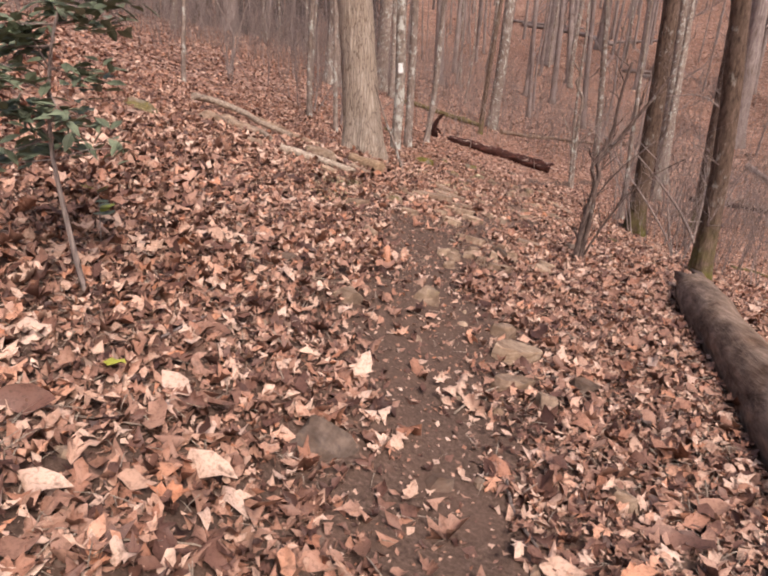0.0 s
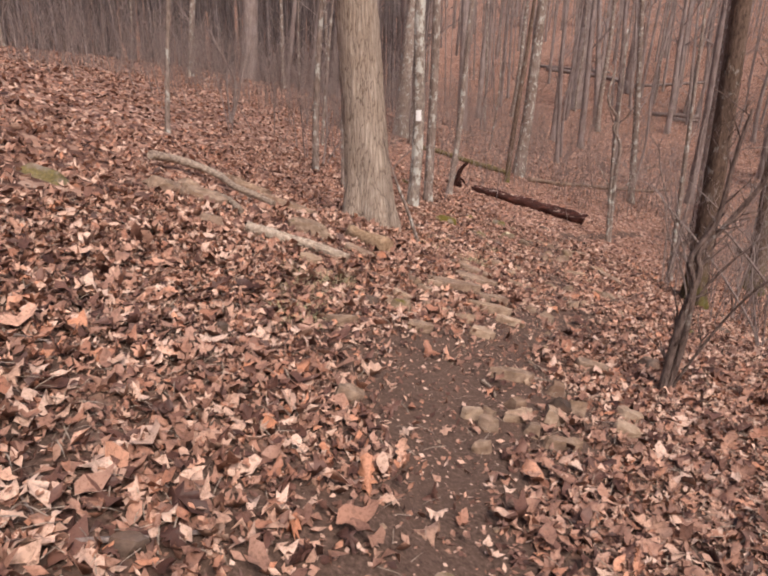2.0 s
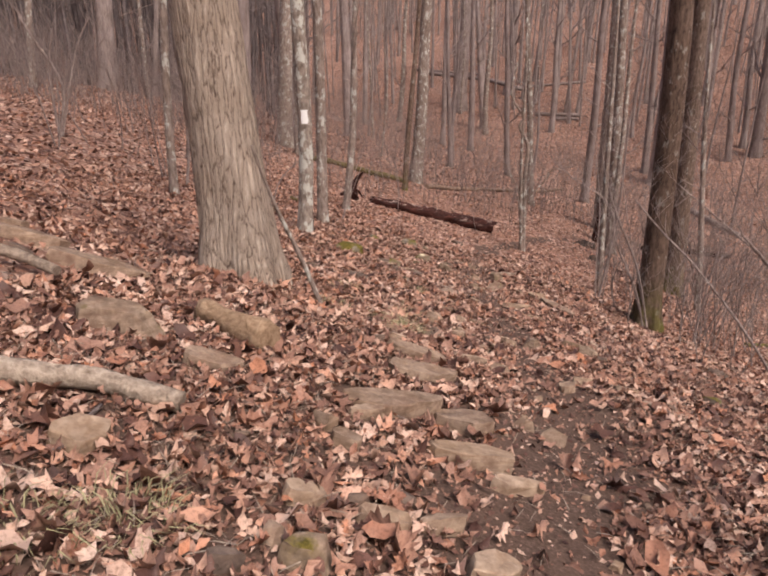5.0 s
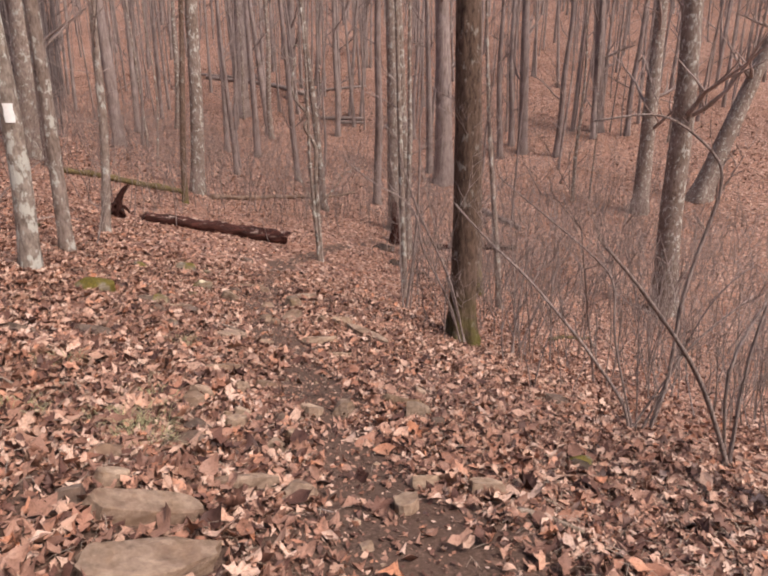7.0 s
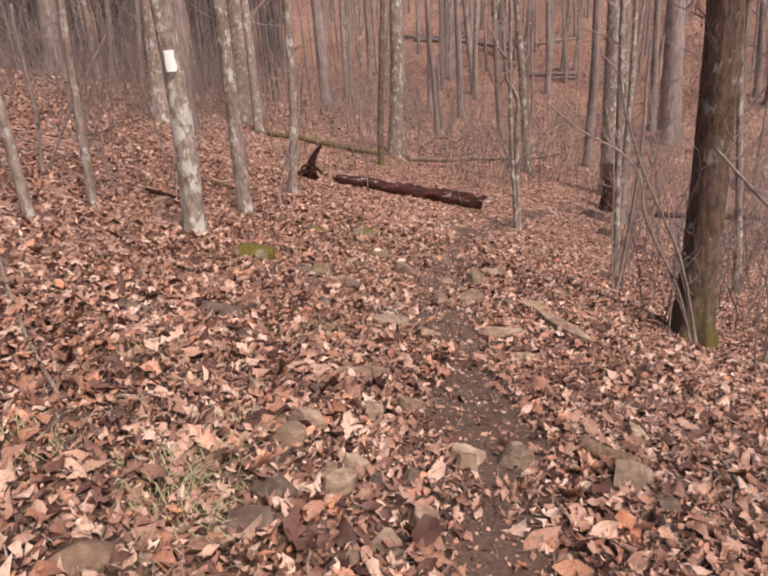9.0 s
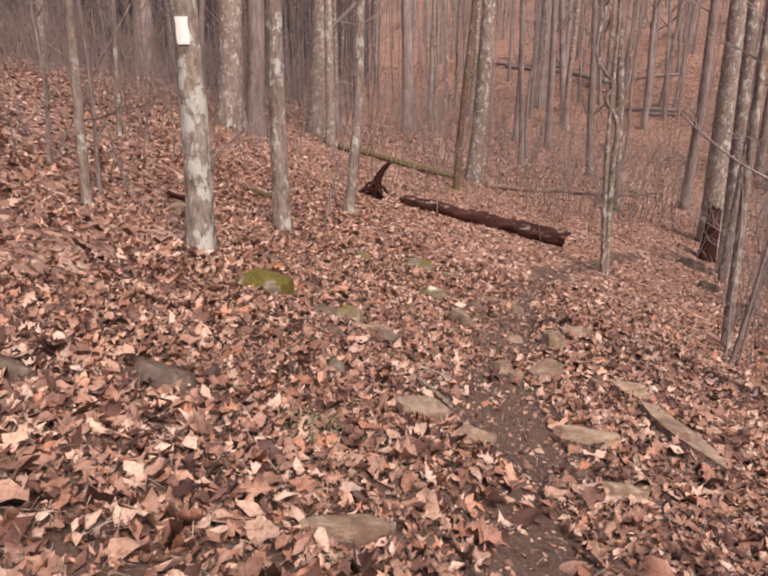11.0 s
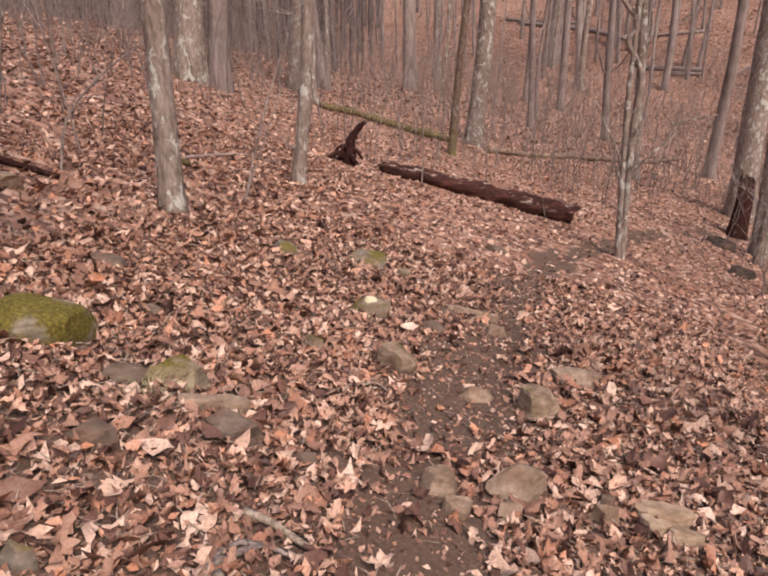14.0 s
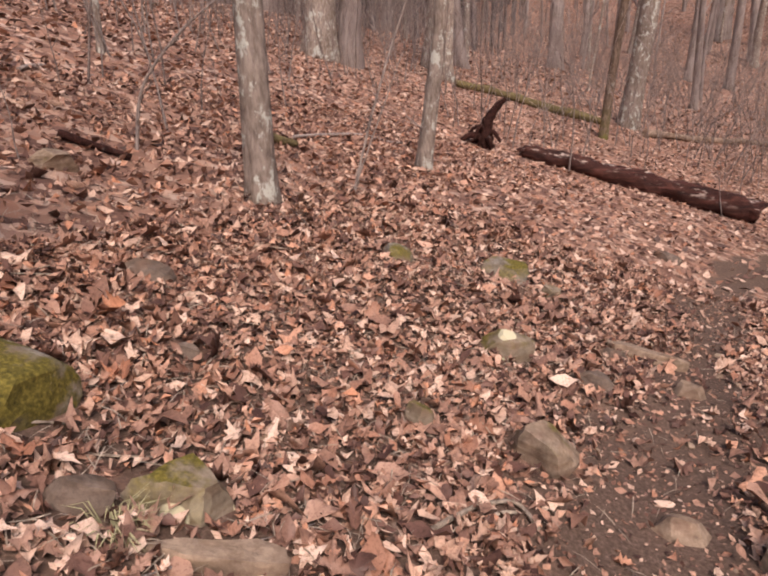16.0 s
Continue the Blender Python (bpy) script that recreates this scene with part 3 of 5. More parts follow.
brush("undergrowth", "thin bare brush filling the hollow beyond the log", brush_places(2400, 21, -16, 40, 26, 66, 1.2), 22, 0.7, 3.2)
brush("undergrowth", "tangle of thin bare twigs on the downhill side", brush_places(1300, 23, 6.8, 32, 10, 38, 2.8), 24, 0.6, 3.2)
brush("undergrowth", "thin bare saplings on the uphill bank", brush_places(650, 25, -22, -0.5, 17, 48, 3.5), 26, 0.6, 3.2)
brush("undergrowth", "sparse bare twigs near the trees downhill", brush_places(60, 27, 4.2, 9, 7.5, 20, 2.4), 28, 0.6, 2.2)

# ---- fallen wood ----


STONES = []


def fallen(name, label, category, pts, radii, material, sides=9, rough=0.12, sink=0.3, seed=1, n=4, splinter=False):
    """A piece of wood that lies on the ground along points of the plan; sink: the share of its radius that lies in the litter."""
    line = smooth_line([(x, y, 0) for x, y in pts], n)
    q = [radii[0] + (radii[1] - radii[0]) * i / (len(line) - 1) for i in range(len(line))]
    line = [Vector((p.x, p.y, lz(p.x, p.y) + k * (1 - sink) + 0.008)) for p, k in zip(line, q)]
    if radii[0] > 0.012:
        for p, s in zip(line[:-1], line[1:]):
            STONES.append(((p.x + s.x) / 2, (p.y + s.y) / 2, (s - p).length * 1.2, 2.6 * radii[0], math.degrees(math.atan2(s.y - p.y, s.x - p.x))))
    base = line[0].copy()
    bm = bmesh.new()
    if q[0] > 0.06:
        q = [k * (1 + 0.10 * noise.noise((seed, 1.7 * i, 0.3))) for i, k in enumerate(q)]
    rings = tube(bm, [p - base for p in line], q, sides, rough, seed)
    if q[0] > 0.06:
        for v in bm.verts:
            v.co += noise.noise_vector(v.co * 3.0 + Vector((seed, 0, 0))) * q[0] * 0.42
    if splinter:
        r = random.Random(seed)
        for ring in (rings[0], rings[-1]):
            for v in ring:
                v.co += Vector((r.gauss(0, 0.3), r.gauss(0, 0.3), r.gauss(0, 0.2))) * q[0]
    ob = new(name, mesh_of(name, bm, material))
    ob.location = base
    return tagged(ob, label, category)


fallen("dark_log", "dark rotten red-brown log lying across the slope", "log", [(2.43, 26.3), (3.8, 26.55), (5.2, 26.5), (6.7, 26.35)], (0.13, 0.235), M_ROTLONG, 18, 0.17, 0.12, 3, 14, True)
fallen("mossy_log", "long thin fallen trunk with yellow-green moss", "log", [(0.36, 33.2), (2.5, 33.5), (4.7, 33.9)], (0.11, 0.12), M_MOSSLOG, 9, 0.1, 0.1, 4, 6)
fallen("fallen_log", "thin grey fallen trunk in the hollow", "log", [(5.8, 34.0), (8.8, 36.9), (12.3, 40.2), (16.5, 43.8)], (0.11, 0.08), M_ROTLOG, 8, 0.1, 0.1, 5, 5)
fallen("rotting_log", "large rotting brown log below the trail edge", "log", [(3.5, 6.75), (2.95, 5.4), (2.45, 3.6), (2.1, 2.2), (1.9, 0.8)], (0.17, 0.22), M_ROTLOG, 22, 0.05, 0.2, 6, 4, True)
fallen("dead_branch", "barkless pale crooked branch beside the stones", "branch", [(-2.72, 9.1), (-2.58, 9.42), (-2.32, 9.55), (-2.08, 9.5), (-1.86, 9.25), (-1.65, 9.22), (-1.38, 9.08)], (0.052, 0.034), M_DEAD, 9, 0.08, -1.4, 7)
fallen("dead_branch", "pale weathered branch beneath a crooked one", "branch", [(-1.95, 8.60), (-1.72, 8.52), (-1.52, 8.22)], (0.030, 0.036), M_DEAD, 8, 0.1, -0.4, 17)
fallen("dead_branch", "pale weathered pole lying on the leaf litter", "branch", [(-1.28, 7.50), (-1.12, 7.52), (-0.94, 7.56), (-0.77, 7.62), (-0.61, 7.60), (-0.40, 7.55)], (0.056, 0.044), M_DEAD, 10, 0.10, -0.1, 8)
fallen("wood_chunk", "short tan chunk of barkless log", "log", [(-0.52, 9.03), (-0.31, 8.84), (-0.09, 8.62)], (0.082, 0.086), M_CHUNK, 14, 0.07, 0.1, 9)
fallen("wood_chunk", "short brown chunk of rotten branch beside the trail", "log", [(2.84, 11.12), (2.90, 10.98), (3.0, 10.84)], (0.045, 0.05), M_CHUNK, 10, 0.08, 0.1, 19)
fallen("fallen_log", "dark fallen trunk in the hollow below", "log", [(14.8, 30.6), (17.0, 31.3), (20, 31.8)], (0.12, 0.12), M_ROT, 8, 0.1, 0.1, 10)
fallen("fallen_log", "grey fallen trunk on the far slope", "log", [(16.4, 88.0), (21.7, 82.7), (24.7, 76.4)], (0.25, 0.22), M_FAR, 6, 0.1, 0.1, 11)
fallen("fallen_log", "grey fallen trunk across the far slope", "log", [(23.0, 67.4), (26.9, 65.4)], (0.2, 0.18), M_FAR, 6, 0.1, 0.1, 12)
fallen("stick", "dry broken stick lying on the leaves", "stick", [(-1.01, 13.65), (-0.28, 12.11), (0.34, 10.95)], (0.015, 0.0105), M_DEAD, 6, 0.08, -0.6, 40)
fallen("stick", "dry broken stick lying on the leaves", "stick", [(0.47, 10.98), (0.59, 11.05), (0.75, 10.93)], (0.012, 0.0084), M_DEAD, 6, 0.08, -0.6, 41)
fallen("stick", "dry broken stick lying on the leaves", "stick", [(2.13, 14.03), (2.22, 13.86), (2.32, 13.68)], (0.02, 0.014), M_DEAD, 6, 0.08, -0.6, 42)
fallen("stick", "dry broken stick lying on the leaves", "stick", [(2.04, 13.94), (2.15, 14.22), (2.38, 14.19)], (0.012, 0.0084), M_TWIG, 6, 0.08, -0.6, 43)
fallen("stick", "dry broken stick lying on the leaves", "stick", [(2.13, 14.4), (2.24, 14.36), (2.4, 14.25)], (0.018, 0.0126), M_DEAD, 6, 0.08, -0.6, 44)
fallen("stick", "dry broken stick lying on the leaves", "stick", [(2.08, 14.05), (2.14, 14.13), (2.22, 14.22)], (0.016, 0.0112), M_TWIG, 6, 0.08, -0.6, 45)
fallen("stick", "dry broken stick lying on the leaves", "stick", [(2.29, 15.56), (2.43, 15.78), (2.58, 15.9), (2.67, 15.8)], (0.012, 0.0084), M_DEAD, 6, 0.08, -0.6, 46)
fallen("stick", "dry broken stick lying on the leaves", "stick", [(2.47, 15.65), (2.52, 15.8), (2.59, 15.85)], (0.009, 0.0063), M_DEAD, 6, 0.08, -0.6, 47)
fallen("stick", "dry broken stick lying on the leaves", "stick", [(0.89, 17.81), (0.82, 18.45), (0.74, 19.16)], (0.008, 0.0056), M_TWIG, 6, 0.08, -0.6, 48)
fallen("stick", "dry broken stick lying on the leaves", "stick", [(3.61, 11.01), (3.55, 10.86), (3.46, 10.67)], (0.016, 0.0112), M_DEAD, 6, 0.08, -0.6, 49)
fallen("stick", "dry broken stick lying on the leaves", "stick", [(-0.73, 3.54), (-0.54, 3.62), (-0.4, 3.7)], (0.009, 0.0063), M_TWIG, 6, 0.08, -0.6, 50)
fallen("stick", "dry broken stick lying on the leaves", "stick", [(-0.81, 3.16), (-0.71, 3.15), (-0.61, 3.12)], (0.006, 0.0042), M_DEAD, 6, 0.08, -0.6, 51)
fallen("stick", "dry broken stick lying on the leaves", "stick", [(-1.07, 3.77), (-0.94, 3.67), (-0.82, 3.57)], (0.005, 0.0035), M_TWIG, 6, 0.08, -0.6, 52)
fallen("stick", "dry broken stick lying on the leaves", "stick", [(0.69, 5.91), (0.84, 6.0), (1.02, 6.09)], (0.012, 0.0084), M_DEAD, 6, 0.08, -0.6, 53)
fallen("stick", "dry broken stick lying on the leaves", "stick", [(0.61, 5.72), (0.66, 5.63), (0.67, 5.53)], (0.01, 0.007), M_DEAD, 6, 0.08, -0.6, 54)
fallen("stick", "dry broken stick lying on the leaves", "stick", [(1.03, 15.3), (1.08, 15.39), (1.16, 15.47)], (0.006, 0.0042), M_DEAD, 6, 0.08, -0.6, 55)
fallen("stick", "dry broken stick lying on the leaves", "stick", [(1.24, 15.33), (1.33, 15.39), (1.43, 15.48)], (0.006, 0.0042), M_DEAD, 6, 0.08, -0.6, 56)
fallen("stick", "dry broken stick lying on the leaves", "stick", [(0.5, 1.98), (0.5, 1.8), (0.55, 1.64)], (0.008, 0.0056), M_TWIG, 6, 0.08, -0.6, 57)
fallen("stick", "dry broken stick lying on the leaves", "stick", [(0.79, 1.81), (0.86, 1.65), (0.89, 1.49)], (0.005, 0.0035), M_TWIG, 6, 0.08, -0.6, 58)
fallen("stick", "dry broken stick lying on the leaves", "stick", [(-1.08, 1.52), (-0.92, 1.6), (-0.69, 1.7)], (0.004, 0.0028), M_DEAD, 6, 0.08, -0.6, 59)
fallen("stick", "dry broken stick lying on the leaves", "stick", [(-0.72, 1.1), (-0.61, 1.17), (-0.5, 1.22)], (0.004, 0.0028), M_DEAD, 6, 0.08, -0.6, 60)
fallen("stick", "dry broken stick lying on the leaves", "stick", [(2.53, 9.02), (2.65, 8.95), (2.77, 8.81)], (0.018, 0.0126), M_DEAD, 6, 0.08, -0.6, 61)
fallen("stick", "dry broken stick lying on the leaves", "stick", [(4.14, 17.3), (4.5, 17.78), (4.8, 18.03)], (0.016, 0.0112), M_DEAD, 6, 0.08, -0.6, 62)
fallen("stick", "dry broken stick lying on the leaves", "stick", [(-0.71, 7.05), (-0.7, 7.2), (-0.68, 7.45)], (0.013, 0.0091), M_TWIG, 6, 0.08, -0.6, 63)
fallen("fallen_branch", "dark rotten branch lying on the bank", "branch", [(-0.82, 18.09), (-0.6, 18.2), (-0.4, 18.31)], (0.035, 0.0245), M_ROT, 8, 0.1, -0.1, 80)
fallen("fallen_branch", "mossy broken branch end behind a grey tree", "branch", [(-0.15, 20.28), (-0.05, 20.5), (0.05, 20.68)], (0.055, 0.0385), M_MOSSLOG, 8, 0.1, -0.1, 81)
fallen("fallen_branch", "thin grey branch lying across the slope", "branch", [(-0.06, 20.91), (0.3, 22.1), (0.72, 23.26)], (0.022, 0.0154), M_TWIG, 8, 0.1, -0.1, 82)
fallen("fallen_branch", "thin grey branch lying on the uphill bank", "branch", [(-1.95, 19.15), (-2.05, 19.7), (-1.99, 20.3)], (0.02, 0.014), M_TWIG, 8, 0.1, -0.1, 83)
fallen("fallen_branch", "dark branch fallen in the hollow", "branch", [(10.1, 17.5), (11.2, 18.2), (12.7, 18.9)], (0.045, 0.0315), M_DARK, 8, 0.1, -0.1, 84)
fallen("fallen_log", "grey fallen trunk lying on the far slope", "log", [(24.37, 77.66), (31.88, 76.25)], (0.17, 0.13), M_FAR, 7, 0.1, 0.0, 90)
fallen("fallen_log", "grey fallen trunk lying on the far slope", "log", [(24.1, 65.45), (26.3, 64.4)], (0.17, 0.13), M_FAR, 7, 0.1, 0.0, 91)
fallen("fallen_log", "grey fallen trunk lying on the far slope", "log", [(15.4, 90.9), (23.2, 84.5)], (0.17, 0.13), M_FAR, 7, 0.1, 0.0, 92)
fallen("fallen_log", "grey fallen trunk lying on the far slope", "log", [(23.06, 41.16), (22.83, 35.18)], (0.17, 0.13), M_FAR, 7, 0.1, 0.0, 93)
r = random.Random(77)
for n in range(110):
    px, py = r.uniform(-3.2, 5.5), r.uniform(0.8, 20)
    if float(trail_gap(px, py)) > 3.6:
        continue
    a, s = r.uniform(0, 6.28), r.uniform(0.08, 0.35)
    dx, dy = s * math.cos(a), s * math.sin(a)
    q = r.uniform(0.0025, 0.006)
    fallen("stick", "thin dry twig lying in the leaf litter", "stick", [(px - dx, py - dy), (px + r.uniform(-0.04, 0.04), py + r.uniform(-0.04, 0.04)), (px + dx, py + dy)], (q, q * 0.6),
           M_DEAD if n % 2 else M_TWIG, 5, 0.05, -4.0, 100 + n, 3)


def snag(x, y):
    """A black upturned root stump with a curved horn."""
    z = lz(x, y)
    ob = thing("stump", "black charred-looking upturned stump with a curved horn", "stump", (x, y, z))
    bm = bmesh.new()
    tube(bm, smooth_line([(0.0, 0, -0.1), (-0.02, 0, 0.15), (0.0, 0, 0.38), (0.07, 0, 0.58), (0.24, 0, 0.80), (0.33, 0, 0.86)], 4), np.linspace(0.17, 0.03, 21), 10, 0.2, 3)
    part("horn", bm, M_ROT, ob)
    for n, (dx, dy, dz, q) in enumerate(((-0.52, -0.1, 0.16, 0.09), (-0.36, 0.05, 0.30, 0.07), (0.26, -0.1, 0.22, 0.07), (-0.2, -0.2, 0.34, 0.06), (0.12, -0.25, 0.10, 0.09), (-0.62, 0.1, 0.02, 0.05))):
        bm = bmesh.new()
        tube(bm, smooth_line([(0, 0, 0.10), (dx * 0.5, dy * 0.6, dz + 0.08), (dx, dy, dz * 0.5)], 3), np.linspace(q, q * 0.3, 7), 7, 0.25, n)
        part("root", bm, M_ROT, ob)


def rotten_stump(x, y, q, h):
    """A broken stump, hollow and ragged at the top."""
    ob = thing("stump", "dark red-brown rotten stump with a ragged top", "stump", (x, y, lz(x, y)))
    r = random.Random(8)
    bm = bmesh.new()
    rings = tube(bm, [(0, 0, -0.3), (0, 0, 0), (0.02, 0, 0.3 * h), (0.03, 0, 0.7 * h), (0.0, 0, h)], [1.35 * q, 1.25 * q, q, 0.9 * q, 0.78 * q], 16, 0.1, 4, False)
    for k, v in enumerate(rings[-1]):
        v.co.z += h * 0.35 * abs(math.sin(0.2 * k)) * r.uniform(0.3, 1.0)
    floor_ring = [bm.verts.new((0.62 * q * math.cos(6.283 * k / 16), 0.62 * q * math.sin(6.283 * k / 16), 0.72 * h)) for k in range(16)]
    near = [min(floor_ring, key=lambda f: (f.co - v.co).length) for v in rings[-1]]
    for k in range(16):
        a, b, c, d = rings[-1][k], rings[-1][(k + 1) % 16], near[(k + 1) % 16], near[k]
        bm.faces.new((a, b, c, d) if c is not d else (a, b, c))
    bm.faces.new(floor_ring)
    part("shell", bm, M_ROT, ob)


rotten_stump(12.9, 30.9, 0.26, 1.55)
snag(1.78, 25.9)

# ---- shrubs, saplings and a leaning pole ----


def shrub(name, label, stems, bark=M_TWIG):
    """A clump of bare stems, each along its own bent line, with short side twigs."""
    x, y, z = stems[0][1][0]
    base = Vector((x, y, lz(x, y)))
    ob = thing(name, label, "shrub" if name == "bare_shrub" else ("pole" if name == "leaning_pole" else "tree"), base)
    r = random.Random(int(abs(x * 100)) + int(abs(y * 10)))
    drop = base.z - z
    for q, pts in stems:
        bm = bmesh.new()
        line = smooth_line([Vector(p) + Vector((0, 0, drop)) - base for p in pts], 4)
        line.insert(0, line[0] - Vector((0, 0, 0.06)))
        radii = [q * (1 - 0.62 * i / (len(line) - 1)) for i in range(len(line))]
        tube(bm, line, radii, 6, 0.06, r.random())
        if name != "leaning_pole":
            for i in range(4, len(line), 2):
                limb(bm, line[i], (line[i] - line[i - 1]).normalized() * 0.6 + Vector((r.uniform(-1, 1), r.uniform(-0.7, 0.7), r.uniform(-0.2, 0.9))),
                     r.uniform(0.15, 0.5), radii[i] * 0.5, r, 1 if i % 4 == 0 else 0)
        part("stem", bm, bark, ob)


shrub("bare_shrub", "slender bare grey-brown shrub with arching stems on the leaf litter", [
    (0.0179, [(5.01, 10.56, -2.21), (4.92, 10.61, -1.91), (4.61, 10.76, -1.43), (4.33, 10.89, -1.06), (4.07, 11.02, -0.74), (3.78, 11.16, -0.44), (3.52, 11.29, -0.13)]),
    (0.0128, [(5.03, 10.55, -2.18), (4.81, 10.66, -1.34), (4.75, 10.69, -0.85), (4.60, 10.76, -0.61), (4.16, 10.98, -0.21), (3.85, 11.13, 0.06)]),
    (0.0204, [(5.15, 10.49, -2.28), (5.25, 10.44, -1.72), (5.28, 10.43, -0.92), (5.40, 10.37, -0.22), (5.43, 10.36, -0.04), (5.38, 10.38, 0.20), (5.12, 10.51, 0.45), (4.87, 10.63, 0.55), (4.47, 10.82, 0.50)]),
    (0.0153, [(5.15, 10.49, -2.28), (5.33, 10.41, -1.50), (5.81, 10.17, -0.91)]),
    (0.0102, [(5.06, 10.53, -2.21), (5.01, 10.56, -1.59), (4.96, 10.59, -1.09), (4.83, 10.65, -0.61)]),
    (0.0128, [(5.03, 10.55, -2.18), (5.17, 10.49, -1.86), (5.39, 10.38, -1.41)]),
    (0.0102, [(5.10, 10.52, -2.23), (5.44, 10.35, -1.12), (5.66, 10.24, -0.75), (5.77, 10.19, -0.67)]),
])
shrub("bare_shrub", "small clump of thin upright bare stems beside the mossy tree", [
    (0.0226, [(6.53, 14.28, -3.27), (6.60, 14.25, -2.32), (6.69, 14.21, -1.45)]),
    (0.0181, [(6.60, 14.25, -3.29), (6.91, 14.10, -2.32), (7.11, 14.00, -1.73)]),
    (0.0136, [(6.57, 14.27, -3.27), (6.51, 14.29, -2.03), (6.39, 14.35, -1.11)]),
])
shrub("bare_shrub", "clump of straight thin bare stems rising from the leaves", [
    (0.0193, [(6.66, 18.15, -3.72), (6.60, 18.17, -2.85), (6.54, 18.18, -1.57), (6.37, 18.23, -0.58)]),
    (0.0348, [(6.72, 18.14, -3.71), (6.84, 18.11, -2.72), (6.94, 18.08, -1.28), (6.94, 18.09, -0.05), (6.97, 18.08, 0.45)]),
    (0.0193, [(6.81, 18.12, -3.68), (6.91, 18.09, -2.34), (7.03, 18.06, -1.51)]),
])
shrub("bare_shrub", "bare shrub with long curling pale grey stems", [
    (0.0165, [(5.75, 14.50, -3.03), (5.55, 14.55, -2.32), (5.14, 14.65, -1.48), (5.05, 14.67, -1.03), (4.85, 14.72, -0.75), (4.50, 14.81, -0.54), (4.25, 14.87, -0.35), (4.08, 14.91, -0.20)]),
    (0.0185, [(5.81, 14.48, -3.04), (5.54, 14.55, -1.97), (5.08, 14.66, -0.97), (4.84, 14.72, -0.29), (4.77, 14.74, 0.03), (4.58, 14.79, 0.26)]),
    (0.0103, [(5.83, 14.48, -3.02), (5.44, 14.58, -1.70), (5.13, 14.65, -0.47), (5.05, 14.67, 0.03)]),
    (0.0082, [(5.78, 14.49, -3.03), (5.34, 14.60, -1.84), (5.00, 14.68, -0.97), (4.67, 14.77, -0.56), (4.60, 14.78, -0.39), (4.35, 14.84, -0.33)]),
])
shrub("bare_shrub", "bare forked shrub with dark crooked stems at the trail edge", [
    (0.034, [(2.10, 6.65, -0.91), (2.12, 6.65, -0.57), (2.16, 6.65, -0.22), (2.21, 6.65, 0.05), (2.18, 6.65, 0.20), (2.32, 6.65, 0.40), (2.57, 6.65, 0.78), (2.77, 6.65, 1.08)]),
    (0.030, [(2.14, 6.65, -0.89), (2.19, 6.65, -0.48), (2.19, 6.65, -0.05), (2.13, 6.65, 0.16), (2.26, 6.65, 0.44), (2.30, 6.65, 0.9), (2.35, 6.65, 1.19)]),
    (0.016, [(2.13, 6.65, -0.89), (2.12, 6.65, -0.41), (2.37, 6.70, 0.04), (2.77, 6.75, 0.42)]),
    (0.014, [(2.16, 6.65, -0.89), (2.36, 6.6, -0.4), (2.62, 6.6, -0.02), (3.0, 6.6, 0.25)]),
], M_STEM)
shrub("sapling", "crooked forked grey sapling with curling twigs beside the trail", [
    (0.075, [(7.05, 24.14, -4.30), (6.99, 24.14, -3.2), (6.94, 24.14, -1.78), (6.96, 24.14, -0.99), (6.65, 24.14, -0.42), (6.79, 24.14, -0.15), (6.36, 24.14, 0.46), (6.5, 24.2, 1.4)]),
    (0.070, [(6.98, 24.14, -4.30), (6.93, 24.14, -3.51), (6.85, 24.14, -2.6), (6.78, 24.14, -1.22), (6.76, 24.14, 0.5), (6.75, 24.14, 1.21), (6.7, 24.2, 2.6)]),
    (0.030, [(7.02, 24.14, -4.28), (7.0, 24.14, -3.09), (7.08, 24.14, -2.61), (7.62, 24.14, -2.03), (7.73, 24.14, -1.78), (8.39, 24.14, -1.63)]),
    (0.022, [(6.98, 24.14, -4.28), (6.85, 24.14, -2.88), (6.71, 24.14, -2.27), (6.42, 24.14, -1.77), (6.2, 24.14, -1.38)]),
], M_GREY)
shrub("bare_shrub", "thin bare arching stems among the roots of a tree", [
    (0.0248, [(5.23, 9.74, -2.14), (4.71, 9.74, -1.25), (4.11, 9.74, -0.57), (3.66, 9.74, -0.14)]),
    (0.0198, [(5.23, 9.74, -2.14), (5.23, 9.74, -1.15), (5.47, 9.74, -0.29)]),
    (0.0198, [(5.19, 9.74, -2.15), (5.02, 9.74, -1.24), (5.34, 9.74, -0.68)]),
])
shrub("sapling", "thin bare sapling bending in an arc over the leaves", [
    (0.0168, [(-0.49, 18.53, -1.50), (-0.36, 18.54, -1.04), (-0.04, 18.58, -0.68), (0.31, 18.63, -0.43), (0.60, 18.66, -0.26)]),
])
shrub("sapling", "thin bare sapling leaning away from the slope", [
    (0.0163, [(0.99, 19.54, -2.08), (1.19, 19.56, -1.33), (1.43, 19.59, -0.62), (1.59, 19.61, -0.23)]),
    (0.0098, [(1.05, 19.54, -1.88), (1.36, 19.58, -1.09), (1.47, 19.60, -0.81)]),
])
